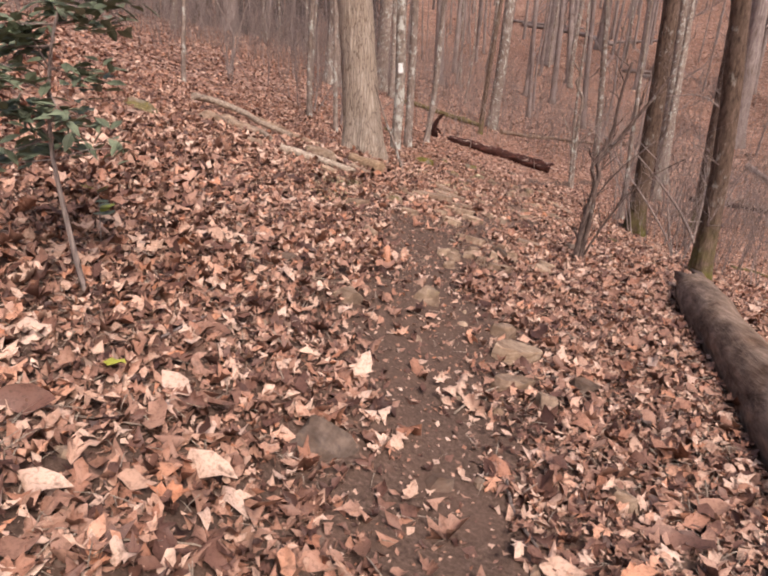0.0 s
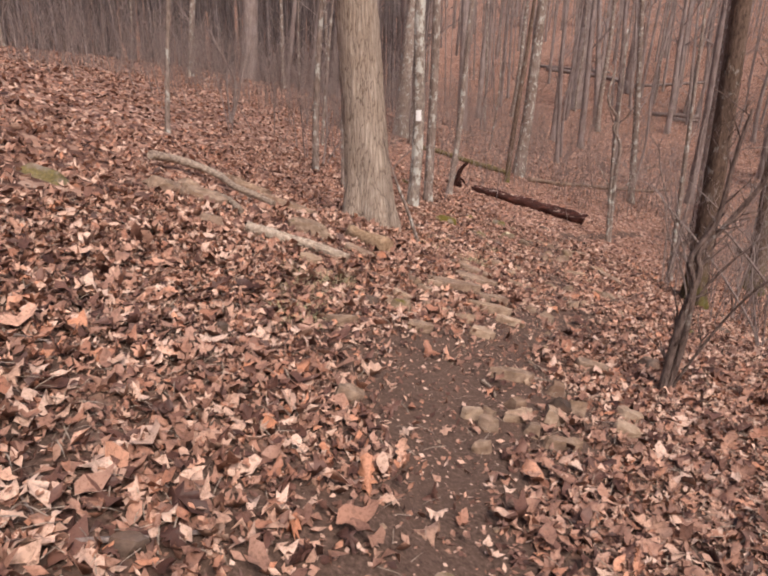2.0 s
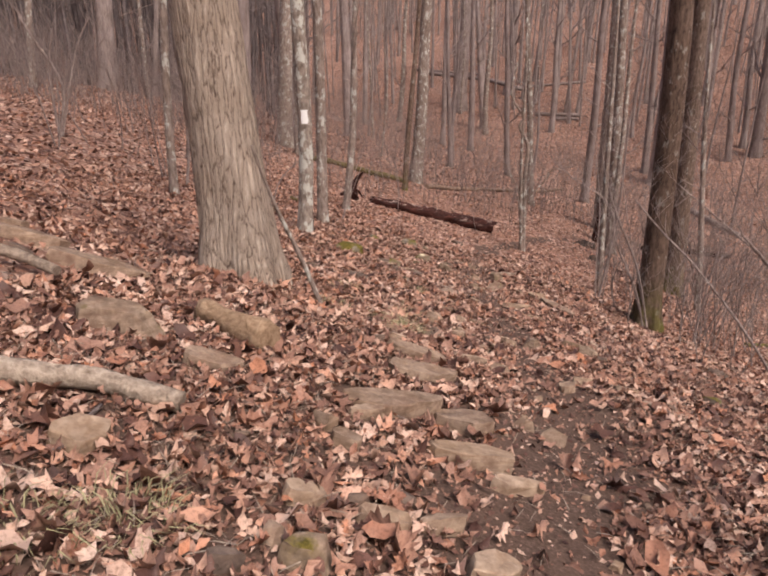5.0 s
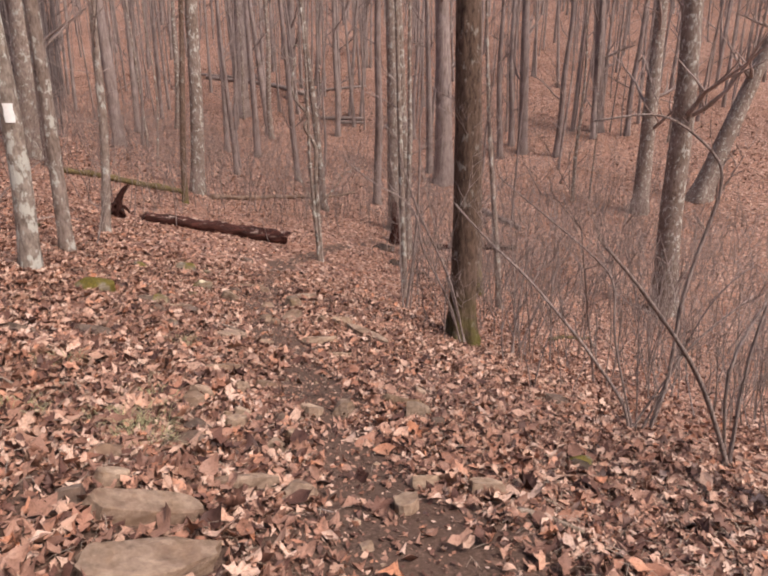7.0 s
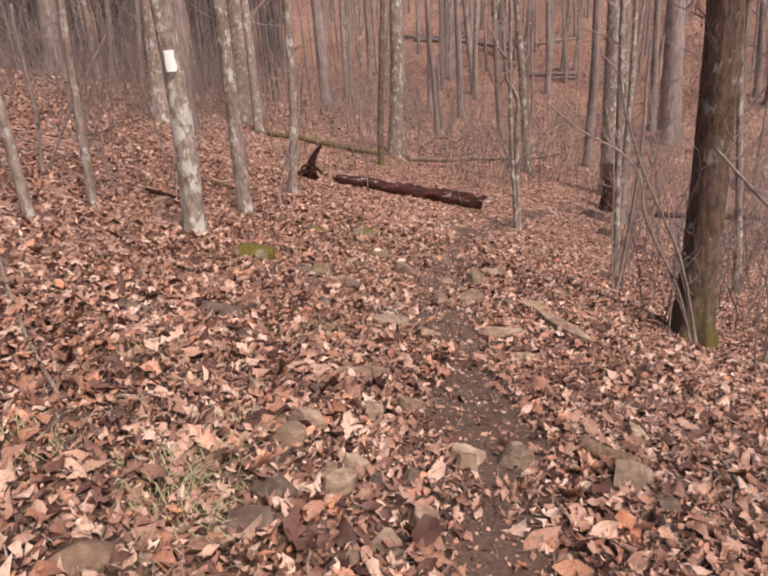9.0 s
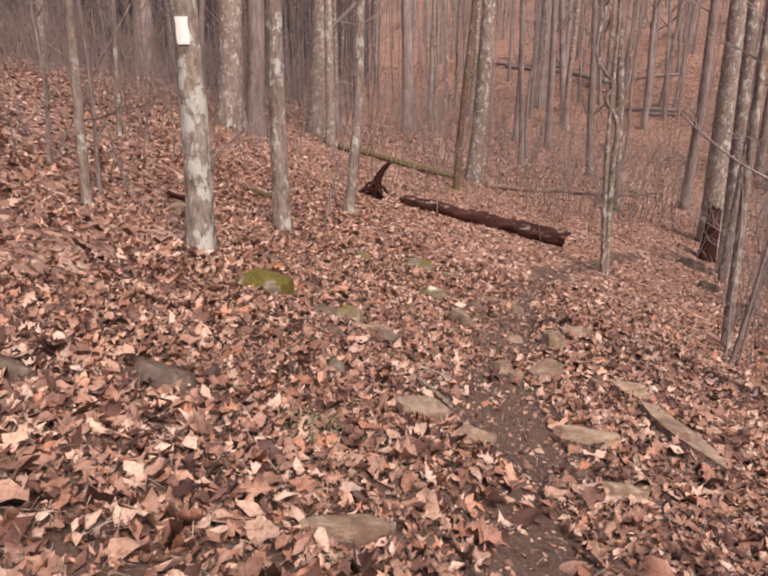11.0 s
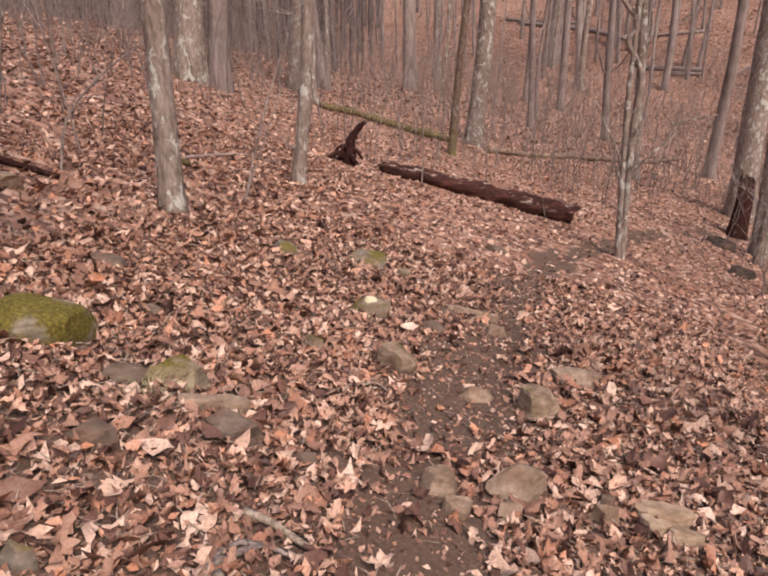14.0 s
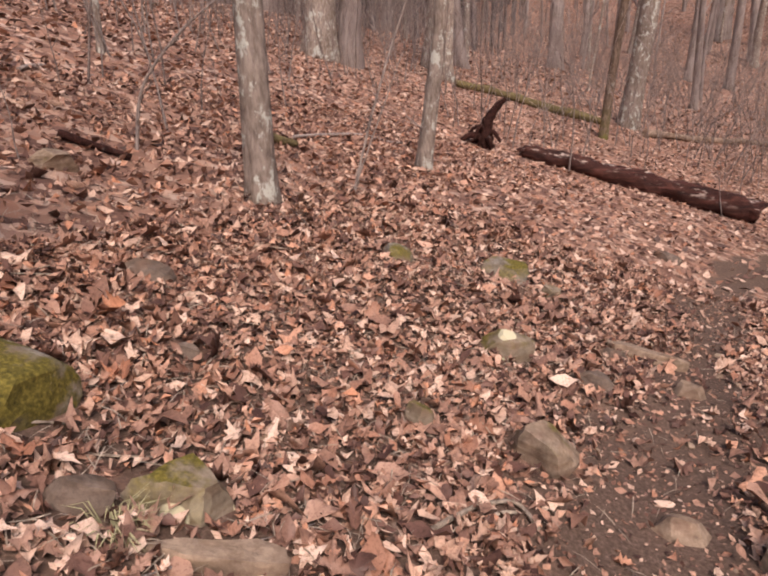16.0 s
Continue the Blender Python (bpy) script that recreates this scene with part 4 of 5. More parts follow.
shrub("sapling", "pale forked sapling with thin bare stems", [
    (0.0422, [(-4.54, 18.62, -0.06), (-4.36, 18.65, 0.90), (-4.73, 18.60, 1.72), (-4.91, 18.58, 2.12)]),
    (0.0352, [(-4.54, 18.62, -0.04), (-4.56, 18.62, 1.11), (-4.39, 18.64, 1.92)]),
    (0.0282, [(-4.48, 18.63, -0.00), (-4.04, 18.68, 1.52), (-3.73, 18.72, 2.11)]),
])
shrub("sapling", "thin bare sapling with a pale trunk", [
    (0.0326, [(-1.30, 17.27, -1.13), (-1.23, 17.26, -0.05), (-1.23, 17.26, 0.88), (-1.21, 17.26, 1.21)]),
    (0.0163, [(-1.24, 17.26, -0.55), (-0.95, 17.23, -0.07), (-0.70, 17.20, 0.21)]),
])
shrub("sapling", "slim bare sapling on the slope", [
    (0.0337, [(-2.07, 17.76, -0.89), (-1.96, 17.75, -0.04), (-1.97, 17.75, 0.93), (-1.94, 17.74, 1.28)]),
    (0.0210, [(-1.94, 17.74, -0.76), (-1.42, 17.68, 0.05), (-0.82, 17.61, 0.87)]),
])
shrub("leaning_pole", "dead pole leaning against the furrowed oak trunk", [
    (0.027, [(0.26, 10.30, -0.80), (0.08, 10.27, -0.30), (-0.10, 10.23, 0.14), (-0.25, 10.20, 0.60)]),
], M_GREY)

# ---- stones ----
rock_seed = [0]
ROCK_WORDS = {"r": "brown-grey angular stone half sunk in the leaves", "R": "grey weathered boulder beside the trail", "f": "flat sandstone slab bedded in the soil",
              "t": "tan sandstone lump on the ground", "d": "dark damp stone in the leaf litter", "D": "dark lump of rotten wood and soil", "M": "large boulder thickly covered in moss", "m": "stone with yellow-green moss in the leaves",
              "w": "stone with pale round lichen and moss"}


def rock_mesh(wx, wy, h, seed, flat, cut=0.97):
    """A broken block: a rough ball cut by random planes, then weathered."""
    r = random.Random(seed)
    bm = bmesh.new()
    bmesh.ops.create_icosphere(bm, subdivisions=3, radius=1.0)
    planes = [(Vector((r.gauss(0, 0.14), r.gauss(0, 0.14), 1)).normalized(), 0.34 if flat else 0.5)]
    a = r.uniform(0, 6)
    for k in range(r.choice((4, 5, 6))):
        a += r.uniform(0.8, 1.6)
        planes.append((Vector((math.cos(a), math.sin(a), r.uniform(-0.1, 0.5))).normalized(), r.uniform(0.42, 0.68)))
    for _ in range(3):
        planes.append((Vector((r.gauss(0, 1), r.gauss(0, 1), r.uniform(0.4, 1))).normalized(), r.uniform(0.45, 0.65)))
    off = Vector((seed * 3.7, seed * 1.3, 0))
    for v in bm.verts:
        p = v.co.copy()
        for _ in range(2):
            for n, d in planes:
                k = p.dot(n)
                if k > d:
                    p -= n * (k - d) * cut
        p *= 1 + 0.09 * noise.noise(p * 2.2 + off)
        v.co = p + 0.035 * noise.noise_vector(p * 6 + off)
    lo = [min(v.co[i] for v in bm.verts) for i in range(3)]
    hi = [max(v.co[i] for v in bm.verts) for i in range(3)]
    size = (wx, wy, h * 1.7)
    for v in bm.verts:
        for i in range(3):
            v.co[i] = ((v.co[i] - lo[i]) / (hi[i] - lo[i]) - (0.5 if i < 2 else 0.42)) * size[i]
    for f in bm.faces:
        f.smooth = True
    return bm


def slab_mesh(wx, wy, h, seed):
    """A flat broken slab: an uneven many-sided plate with chipped edges."""
    r = random.Random(seed)
    bm = bmesh.new()
    n = 16
    corners = sorted(r.uniform(0, 2 * math.pi) for _ in range(r.choice((5, 6, 7))))
    out = []
    for k in range(n):
        a = 2 * math.pi * k / n
        q = 1.0
        for c in corners:
            d = math.cos(a - c)
            if d > 0.2:
                q = min(q, 0.70 / d)
        out.append((a, q * r.uniform(0.94, 1.05)))
    tilt = (r.gauss(0, 0.12), r.gauss(0, 0.12))
    rings = []
    for k, z in ((1.0, -0.9), (1.03, 0.35), (1.01, 0.9), (0.975, 1.0), (0.62, 1.0), (0.3, 1.04)):
        ring = []
        for a, q in out:
            x, y = k * q * math.cos(a) * wx * 0.62, k * q * math.sin(a) * wy * 0.62
            lift = 1 + tilt[0] * x / wx * 3 + tilt[1] * y / wy * 3
            ring.append(bm.verts.new((x + r.gauss(0, 0.010) * wx, y + r.gauss(0, 0.010) * wy, h * (z * lift + 0.22 * noise.noise((x / wx * 4 + seed, y / wy * 4, z))))))
        rings.append(ring)
    for p, q in zip(rings[:-1], rings[1:]):
        for k in range(n):
            bm.faces.new((p[k], p[(k + 1) % n], q[(k + 1) % n], q[k]))
    bm.faces.new(rings[-1])
    return bm


def crease(bm):
    """Smooth faces with sharp edges where they break."""
    bm.normal_update()
    for f in bm.faces:
        f.smooth = True
    for e in bm.edges:
        if len(e.link_faces) == 2 and e.calc_face_angle(0) > 0.42:
            e.smooth = False
    return bm


def rock(x, y, wx, wy, h, turn, kind):
    rock_seed[0] += 1
    s = rock_seed[0]
    r = random.Random(s)
    flat = kind in "ft"
    STONES.append((x, y, wx, wy, turn))
    if flat:
        bm = slab_mesh(wx * 1.05, wy * 0.74, max(0.6 * h, 0.040) + 0.05 * min(wx, wy), s)
    else:
        top = max(0.9 * h, 0.27 * min(wx, wy)) + 0.028
        bm = rock_mesh(wx * 1.05, wy * 1.05, top * {"M": 0.95, "d": 0.85, "D": 0.85}.get(kind, 1.0), s, False, 0.5 if kind == "M" else 0.97)
    ob = new("rock", mesh_of("rock", crease(bm), M_ROCK[kind]))
    e = 0.15
    slope_x, slope_y = (lz(x + e, y) - lz(x - e, y)) / (2 * e), (lz(x, y + e) - lz(x, y - e)) / (2 * e)
    tilt = Vector((0, 0, 1)).rotation_difference(Vector((-slope_x, -slope_y, 1)).normalized()).to_matrix().to_4x4()
    ob.matrix_world = Matrix.Translation((x, y, lz(x, y) + (0.012 if flat else 0.0))) @ tilt @ pose(0, 0, 0, r.uniform(-5, 5), r.uniform(-5, 5), turn + r.uniform(-4, 4))
    return tagged(ob, ROCK_WORDS[kind], "rock")


rock(0.23, 1.91, 0.11, 0.07, 0.04, 8, 'd')
rock(-0.20, 1.93, 0.26, 0.17, 0.04, 6, 'd')
rock(0.97, 2.00, 0.14, 0.09, 0.05, -28, 'r')
rock(0.84, 2.72, 0.12, 0.10, 0.06, 8, 'r')
rock(0.68, 2.87, 0.27, 0.17, 0.03, 30, 'f')
rock(1.14, 3.06, 0.18, 0.12, 0.06, -28, 'd')
rock(-0.21, 3.27, 0.18, 0.11, 0.05, 2, 'r')
rock(0.79, 3.36, 0.32, 0.24, 0.03, 39, 't')
rock(-0.59, 3.58, 0.12, 0.07, 0.04, 8, 'd')
rock(0.75, 3.59, 0.15, 0.13, 0.07, -33, 'r')
rock(0.27, 3.75, 0.18, 0.13, 0.08, -2, 'R')
rock(0.53, 4.93, 0.11, 0.07, 0.04, 2, 'r')
rock(-0.12, 4.95, 0.16, 0.15, 0.03, 45, 'f')
rock(0.97, 5.12, 0.20, 0.08, 0.03, 21, 'f')
rock(0.58, 5.17, 0.12, 0.07, 0.05, -42, 'r')
rock(0.82, 5.19, 0.09, 0.07, 0.05, -8, 'r')
rock(0.50, 5.27, 0.11, 0.10, 0.03, 14, 't')
rock(0.58, 5.27, 0.10, 0.08, 0.06, -24, 'r')
rock(-0.85, 5.31, 0.13, 0.09, 0.04, -7, 'd')
rock(0.77, 5.32, 0.15, 0.08, 0.03, 24, 't')
rock(1.00, 5.43, 0.15, 0.15, 0.03, 23, 't')
rock(0.77, 5.46, 0.12, 0.09, 0.04, 8, 'r')
rock(1.04, 5.58, 0.15, 0.13, 0.10, 3, 'D')
rock(1.46, 5.60, 0.16, 0.17, 0.03, 26, 't')
rock(1.18, 5.67, 0.12, 0.10, 0.07, -5, 'r')
rock(1.11, 5.91, 0.15, 0.13, 0.07, 0, 'r')
rock(1.59, 5.92, 0.17, 0.20, 0.03, 37, 't')
rock(-0.29, 6.00, 0.19, 0.13, 0.03, 32, 'f')
rock(0.85, 6.00, 0.41, 0.16, 0.03, 33, 'f')
rock(0.24, 6.38, 0.21, 0.14, 0.03, 37, 'f')
rock(-0.15, 6.67, 0.13, 0.07, 0.05, 4, 'd')
rock(1.59, 6.71, 0.23, 0.21, 0.03, 8, 'f')
rock(0.09, 6.75, 0.19, 0.11, 0.08, 3, 'R')
rock(-0.02, 6.82, 0.09, 0.07, 0.05, 8, 'r')
rock(0.72, 6.87, 0.21, 0.16, 0.03, 22, 't')
rock(-2.62, 6.89, 0.39, 0.21, 0.06, 0, 'm')
rock(0.38, 7.02, 0.19, 0.11, 0.03, -1, 't')
rock(0.58, 7.08, 0.18, 0.13, 0.03, 13, 't')
rock(0.09, 7.11, 0.14, 0.13, 0.03, 26, 't')
rock(0.28, 7.15, 0.10, 0.07, 0.04, 8, 'd')
rock(-0.67, 7.20, 0.17, 0.24, 0.03, 13, 't')
rock(2.20, 7.21, 0.20, 0.17, 0.11, -6, 'd')
rock(0.48, 7.22, 0.11, 0.08, 0.04, 6, 'd')
rock(-0.18, 7.41, 0.08, 0.06, 0.04, -16, 'r')
rock(-1.58, 7.46, 0.25, 0.21, 0.04, 10, 'r')
rock(1.03, 7.52, 0.24, 0.12, 0.03, 3, 't')
rock(0.26, 7.65, 0.12, 0.20, 0.03, 29, 'f')
rock(0.85, 7.75, 0.39, 0.22, 0.03, -17, 't')
rock(0.19, 7.79, 0.12, 0.17, 0.03, 19, 'f')
rock(0.40, 8.01, 0.19, 0.12, 0.03, 28, 't')
rock(-2.21, 8.08, 0.38, 0.32, 0.07, 8, 'r')
rock(0.95, 8.15, 0.35, 0.34, 0.03, -29, 'f')
rock(-0.39, 8.20, 0.29, 0.22, 0.03, 13, 'f')
rock(0.53, 8.23, 0.54, 0.33, 0.03, 0, 'f')
rock(1.54, 8.30, 0.20, 0.17, 0.06, 1, 'r')
rock(-1.90, 8.37, 0.44, 0.37, 0.04, 9, 'f')
rock(1.39, 8.40, 0.14, 0.12, 0.04, 4, 'r')
rock(-0.91, 8.62, 0.48, 0.29, 0.12, 0, 'R')
rock(-2.20, 8.68, 0.26, 0.22, 0.09, 8, 'r')
rock(0.87, 8.93, 0.49, 0.28, 0.03, 3, 'f')
rock(0.92, 9.27, 0.41, 0.24, 0.04, -6, 'f')
rock(2.06, 9.28, 0.13, 0.18, 0.03, -15, 't')
rock(2.57, 9.34, 0.20, 0.27, 0.03, -10, 't')
rock(0.63, 9.36, 0.13, 0.07, 0.06, 4, 'd')
rock(2.29, 9.49, 0.19, 0.08, 0.03, -12, 't')
rock(1.59, 9.50, 0.22, 0.14, 0.06, 11, 'r')
rock(-1.78, 9.52, 0.24, 0.20, 0.08, 8, 'd')
rock(0.77, 9.53, 0.12, 0.17, 0.03, 9, 't')
rock(1.36, 9.58, 0.32, 0.11, 0.03, 4, 'f')
rock(3.62, 9.72, 0.19, 0.15, 0.05, 8, 'm')
rock(-1.39, 9.76, 0.64, 0.54, 0.05, 3, 'f')
rock(0.75, 9.85, 0.17, 0.12, 0.05, 12, 'r')
rock(-1.90, 10.06, 0.47, 0.40, 0.04, 6, 'f')
rock(1.64, 10.11, 0.12, 0.08, 0.04, 5, 'r')
rock(1.17, 10.15, 0.19, 0.12, 0.06, 12, 'd')
rock(1.80, 10.28, 0.10, 0.14, 0.03, 12, 't')
rock(1.26, 10.39, 0.20, 0.11, 0.04, 8, 'd')
rock(-2.26, 10.44, 0.40, 0.34, 0.04, 12, 'f')
rock(2.94, 10.45, 0.14, 0.12, 0.06, 1, 'd')
rock(1.50, 10.48, 0.11, 0.18, 0.03, -13, 't')
rock(1.65, 10.53, 0.07, 0.06, 0.05, 8, 'd')
rock(1.46, 10.56, 0.08, 0.06, 0.04, 8, 'r')
rock(1.82, 10.63, 0.08, 0.07, 0.05, 8, 'd')
rock(1.57, 10.65, 0.10, 0.15, 0.03, 15, 't')
rock(2.93, 10.75, 0.22, 0.18, 0.10, -1, 'R')
rock(1.30, 10.81, 0.21, 0.15, 0.06, 8, 'r')
rock(2.13, 10.90, 0.13, 0.11, 0.06, 8, 'r')
rock(2.42, 11.00, 0.19, 0.16, 0.10, 8, 'R')
rock(2.16, 11.01, 0.17, 0.19, 0.03, 19, 't')
rock(1.39, 11.04, 0.20, 0.13, 0.06, 6, 'r')
rock(1.72, 11.30, 0.12, 0.10, 0.07, -7, 'r')
rock(1.13, 11.35, 0.08, 0.13, 0.03, 17, 't')
rock(3.29, 11.36, 0.11, 0.17, 0.03, 15, 't')
rock(4.99, 11.51, 0.33, 0.28, 0.08, -10, 'd')
rock(1.98, 11.56, 0.18, 0.15, 0.03, 17, 'f')
rock(1.77, 12.08, 0.33, 0.16, 0.03, 20, 'f')
rock(0.24, 12.59, 0.27, 0.15, 0.06, 2, 'd')
rock(0.77, 12.98, 0.32, 0.23, 0.08, 0, 'd')
rock(3.19, 13.03, 0.22, 0.19, 0.04, 2, 't')
rock(2.41, 13.29, 0.26, 0.17, 0.06, 5, 'r')
rock(2.11, 13.50, 0.34, 0.26, 0.04, -2, 'f')
rock(3.19, 13.75, 0.37, 0.22, 0.03, 0, 't')
rock(1.57, 13.94, 0.12, 0.06, 0.06, -1, 'm')
rock(3.96, 13.98, 0.73, 0.31, 0.03, -85, 'f')
rock(1.48, 14.62, 0.20, 0.12, 0.09, 3, 'd')
rock(2.96, 14.75, 0.13, 0.12, 0.03, 3, 'f')
rock(3.20, 14.76, 0.13, 0.08, 0.05, 8, 'r')
rock(4.00, 14.80, 0.14, 0.16, 0.03, 8, 't')
rock(3.88, 14.85, 0.16, 0.13, 0.03, 15, 't')
rock(3.66, 14.85, 0.16, 0.10, 0.05, -1, 'r')
rock(2.28, 14.90, 0.13, 0.08, 0.04, 2, 'd')
rock(2.90, 14.92, 0.18, 0.15, 0.07, 5, 'r')
rock(3.25, 14.95, 0.28, 0.21, 0.13, 5, 'R')
rock(3.68, 14.95, 0.11, 0.09, 0.05, 8, 'd')
rock(3.99, 14.95, 0.25, 0.20, 0.04, 4, 't')
rock(1.94, 15.01, 0.28, 0.19, 0.08, 4, 'd')
rock(1.37, 15.17, 0.22, 0.11, 0.09, 6, 'd')
rock(1.80, 15.18, 0.35, 0.13, 0.03, 24, 'f')
rock(1.58, 15.33, 0.33, 0.19, 0.10, 7, 'w')
rock(3.61, 15.89, 0.28, 0.24, 0.15, 5, 'R')
rock(3.22, 16.08, 0.25, 0.15, 0.06, 5, 'r')
rock(1.16, 16.18, 0.15, 0.09, 0.04, 4, 'd')
rock(2.16, 16.29, 0.14, 0.12, 0.07, 8, 'w')
rock(2.69, 16.33, 0.32, 0.27, 0.14, -44, 'R')
rock(3.98, 16.50, 0.35, 0.25, 0.08, -4, 'r')
rock(0.64, 16.73, 0.33, 0.20, 0.07, 6, 'd')
rock(2.99, 17.39, 0.26, 0.18, 0.06, 5, 'd')
rock(2.49, 17.47, 0.32, 0.24, 0.12, 3, 'w')
rock(3.58, 17.57, 0.19, 0.15, 0.06, 4, 'r')
rock(-0.52, 17.60, 0.30, 0.25, 0.10, 6, 'R')
rock(3.18, 17.92, 0.22, 0.17, 0.05, 3, 'd')
rock(3.43, 18.11, 0.46, 0.23, 0.04, -11, 'f')
rock(1.63, 18.46, 0.25, 0.22, 0.07, 8, 'm')
rock(2.79, 18.72, 0.18, 0.15, 0.07, 8, 'w')
rock(2.42, 18.84, 0.46, 0.39, 0.13, 8, 'm')
rock(4.15, 21.23, 0.30, 0.25, 0.08, 8, 'd')
rock(10.19, 25.56, 0.58, 0.49, 0.24, 3, 'D')
rock(-14.88, 26.76, 0.69, 0.58, 0.30, 2, 'D')
rock(11.30, 28.56, 1.04, 0.88, 0.21, 3, 'D')
rock(-15.15, 28.81, 0.61, 0.52, 0.22, -8, 'r')
boulder = rock(0.87, 15.42, 0.54, 0.42, 0.16, 20, "M")
tagged(boulder, "large boulder thickly covered in yellow-green moss and pale lichen", "boulder")
r = random.Random(31)
PEBBLES = [mesh_of("pebble", crease(rock_mesh(1, 0.8, 0.35, 300 + i, False)), M_ROCK["r" if i % 2 else "t"]) for i in range(6)]
made = 0
while made < 150:
    px, py = r.uniform(-1.6, 4.6), r.uniform(0.9, 19)
    g = float(trail_gap(px, py))
    if g > 1.5 or r.random() < g / 2:
        continue
    ob = new("pebble", PEBBLES[made % 6])
    k = r.uniform(0.025, 0.075)
    ob.matrix_world = Matrix.Translation((px, py, lz(px, py))) @ pose(0, 0, 0, r.uniform(-12, 12), r.uniform(-12, 12), r.uniform(0, 360)) @ Matrix.Diagonal((k, k, k, 1))
    tagged(ob, "small brown stone lying on the dirt trail", "pebble", "stones on the trail")
    made += 1

# ---- grass tufts ----


def tuft(x, y, seed, n=70, size=0.16, spread_r=0.14):
    r = random.Random(seed)
    bm = bmesh.new()
    for _ in range(n):
        a, d = r.uniform(0, 6.28), spread_r * math.sqrt(r.random())
        bx, by = d * math.cos(a), d * math.sin(a)
        p = Vector((bx, by, lz(x + bx, y + by) - lz(x, y)))
        h = size * r.uniform(0.5, 1.2)
        out = Vector((math.cos(a + r.gauss(0, 0.7)), math.sin(a + r.gauss(0, 0.7)), 0))
        side = Vector((-out.y, out.x, 0)) * 0.002
        m, e = p + out * h * 0.3 + Vector((0, 0, h * 0.6)), p + out * h * 0.95 + Vector((0, 0, h * r.uniform(0.35, 0.75)))
        v = [bm.verts.new(q) for q in (p - side, p + side, m + side, m - side, e)]
        bm.faces.new(v[:4])
        bm.faces.new((v[3], v[2], v[4]))
    ob = new("grass_tuft", mesh_of("grass_tuft", bm, M_GRASS))
    ob.location = (x, y, lz(x, y) + 0.004)
    tagged(ob, "tuft of thin pale green grass among dead leaves", "grass")


for n, (px, py) in enumerate([(-0.46, 6.8), (-0.66, 6.66), (1.01, 10.5), (0.96, 10.12), (0.33, 10.5), (0.55, 11.63), (1.07, 10.84), (1.52, 15.13), (-0.53, 5.85),
                              (-0.42, 6.79), (0.94, 10.24), (-0.56, 6.2), (1.51, 12.76), (0.85, 10.4)]):
    tuft(px, py, n + 1, 70 if n != 7 else 60, 0.10, 0.16 if n != 7 else 0.06)

# ---- evergreen sapling ----


def evergreen(x, y):
    z = lz(x, y)
    ob = thing("evergreen_sapling", "young broadleaf evergreen with glossy dark green leaves on a thin stem", "sapling", (x, y, z))
    r = random.Random(12)
    bm = bmesh.new()
    line = smooth_line([(0, 0, -0.05), (-0.03, 0.0, 0.3), (-0.05, 0.02, 0.62), (0.0, 0.04, 0.95), (0.1, 0.05, 1.2)], 4)
    tube(bm, line, np.linspace(0.013, 0.004, len(line)), 6, 0.05, 1)
    twigs = []
    for i in range(7, len(line)):
        for _ in range(3):
            d = Vector((r.uniform(-0.8, 1), r.uniform(-0.8, 0.8), r.uniform(-0.35, 0.4))).normalized()
            e = line[i] + d * r.uniform(0.12, 0.33)
            tw = bmesh.new()
            tube(tw, [line[i], line[i].lerp(e, 0.5) + Vector((0, 0, 0.015)), e], [0.004, 0.003, 0.002], 4, 0, 1)
            part("twig", tw, M_TWIG, ob)
            twigs.append((line[i], e))
    part("stem", bm, M_TWIG, ob)
    rest = bmesh.new()
    for k in range(640):
        a, e = r.choice(twigs)
        p = a.lerp(e, r.uniform(0.3, 1.1)) + Vector((r.gauss(0, 0.03), r.gauss(0, 0.03), r.gauss(0, 0.02)))
        bm = bmesh.new() if k < 290 else rest
        s, w = r.uniform(0.05, 0.095), 0.020
        d = Vector((r.gauss(0, 1), r.gauss(0, 1), r.gauss(0, 0.4))).normalized()
        sd = d.cross(Vector((r.gauss(0, 0.3), r.gauss(0, 0.3), 1))).normalized()
        up = sd.cross(d)
        allv = [bm.verts.new(p + d * s * u + sd * w * v + up * abs(v) * 0.006) for u, v in ((0, 0), (0.3, 0.85), (0.6, 0.9), (1, 0), (0.6, -0.9), (0.3, -0.85))]
        allv += [bm.verts.new(p + d * s * u) for u in (0.3, 0.6)]
        for f in ((0, 1, 6), (0, 6, 5), (1, 2, 7, 6), (6, 7, 4, 5), (2, 3, 7), (7, 3, 4)):
            bm.faces.new([allv[i] for i in f])
        if k < 290:
            part("leaf", bm, M_GREEN, ob)
    tagged(part("foliage", rest, M_GREEN, ob), kind="stuff")


evergreen(-1.24, 2.42)


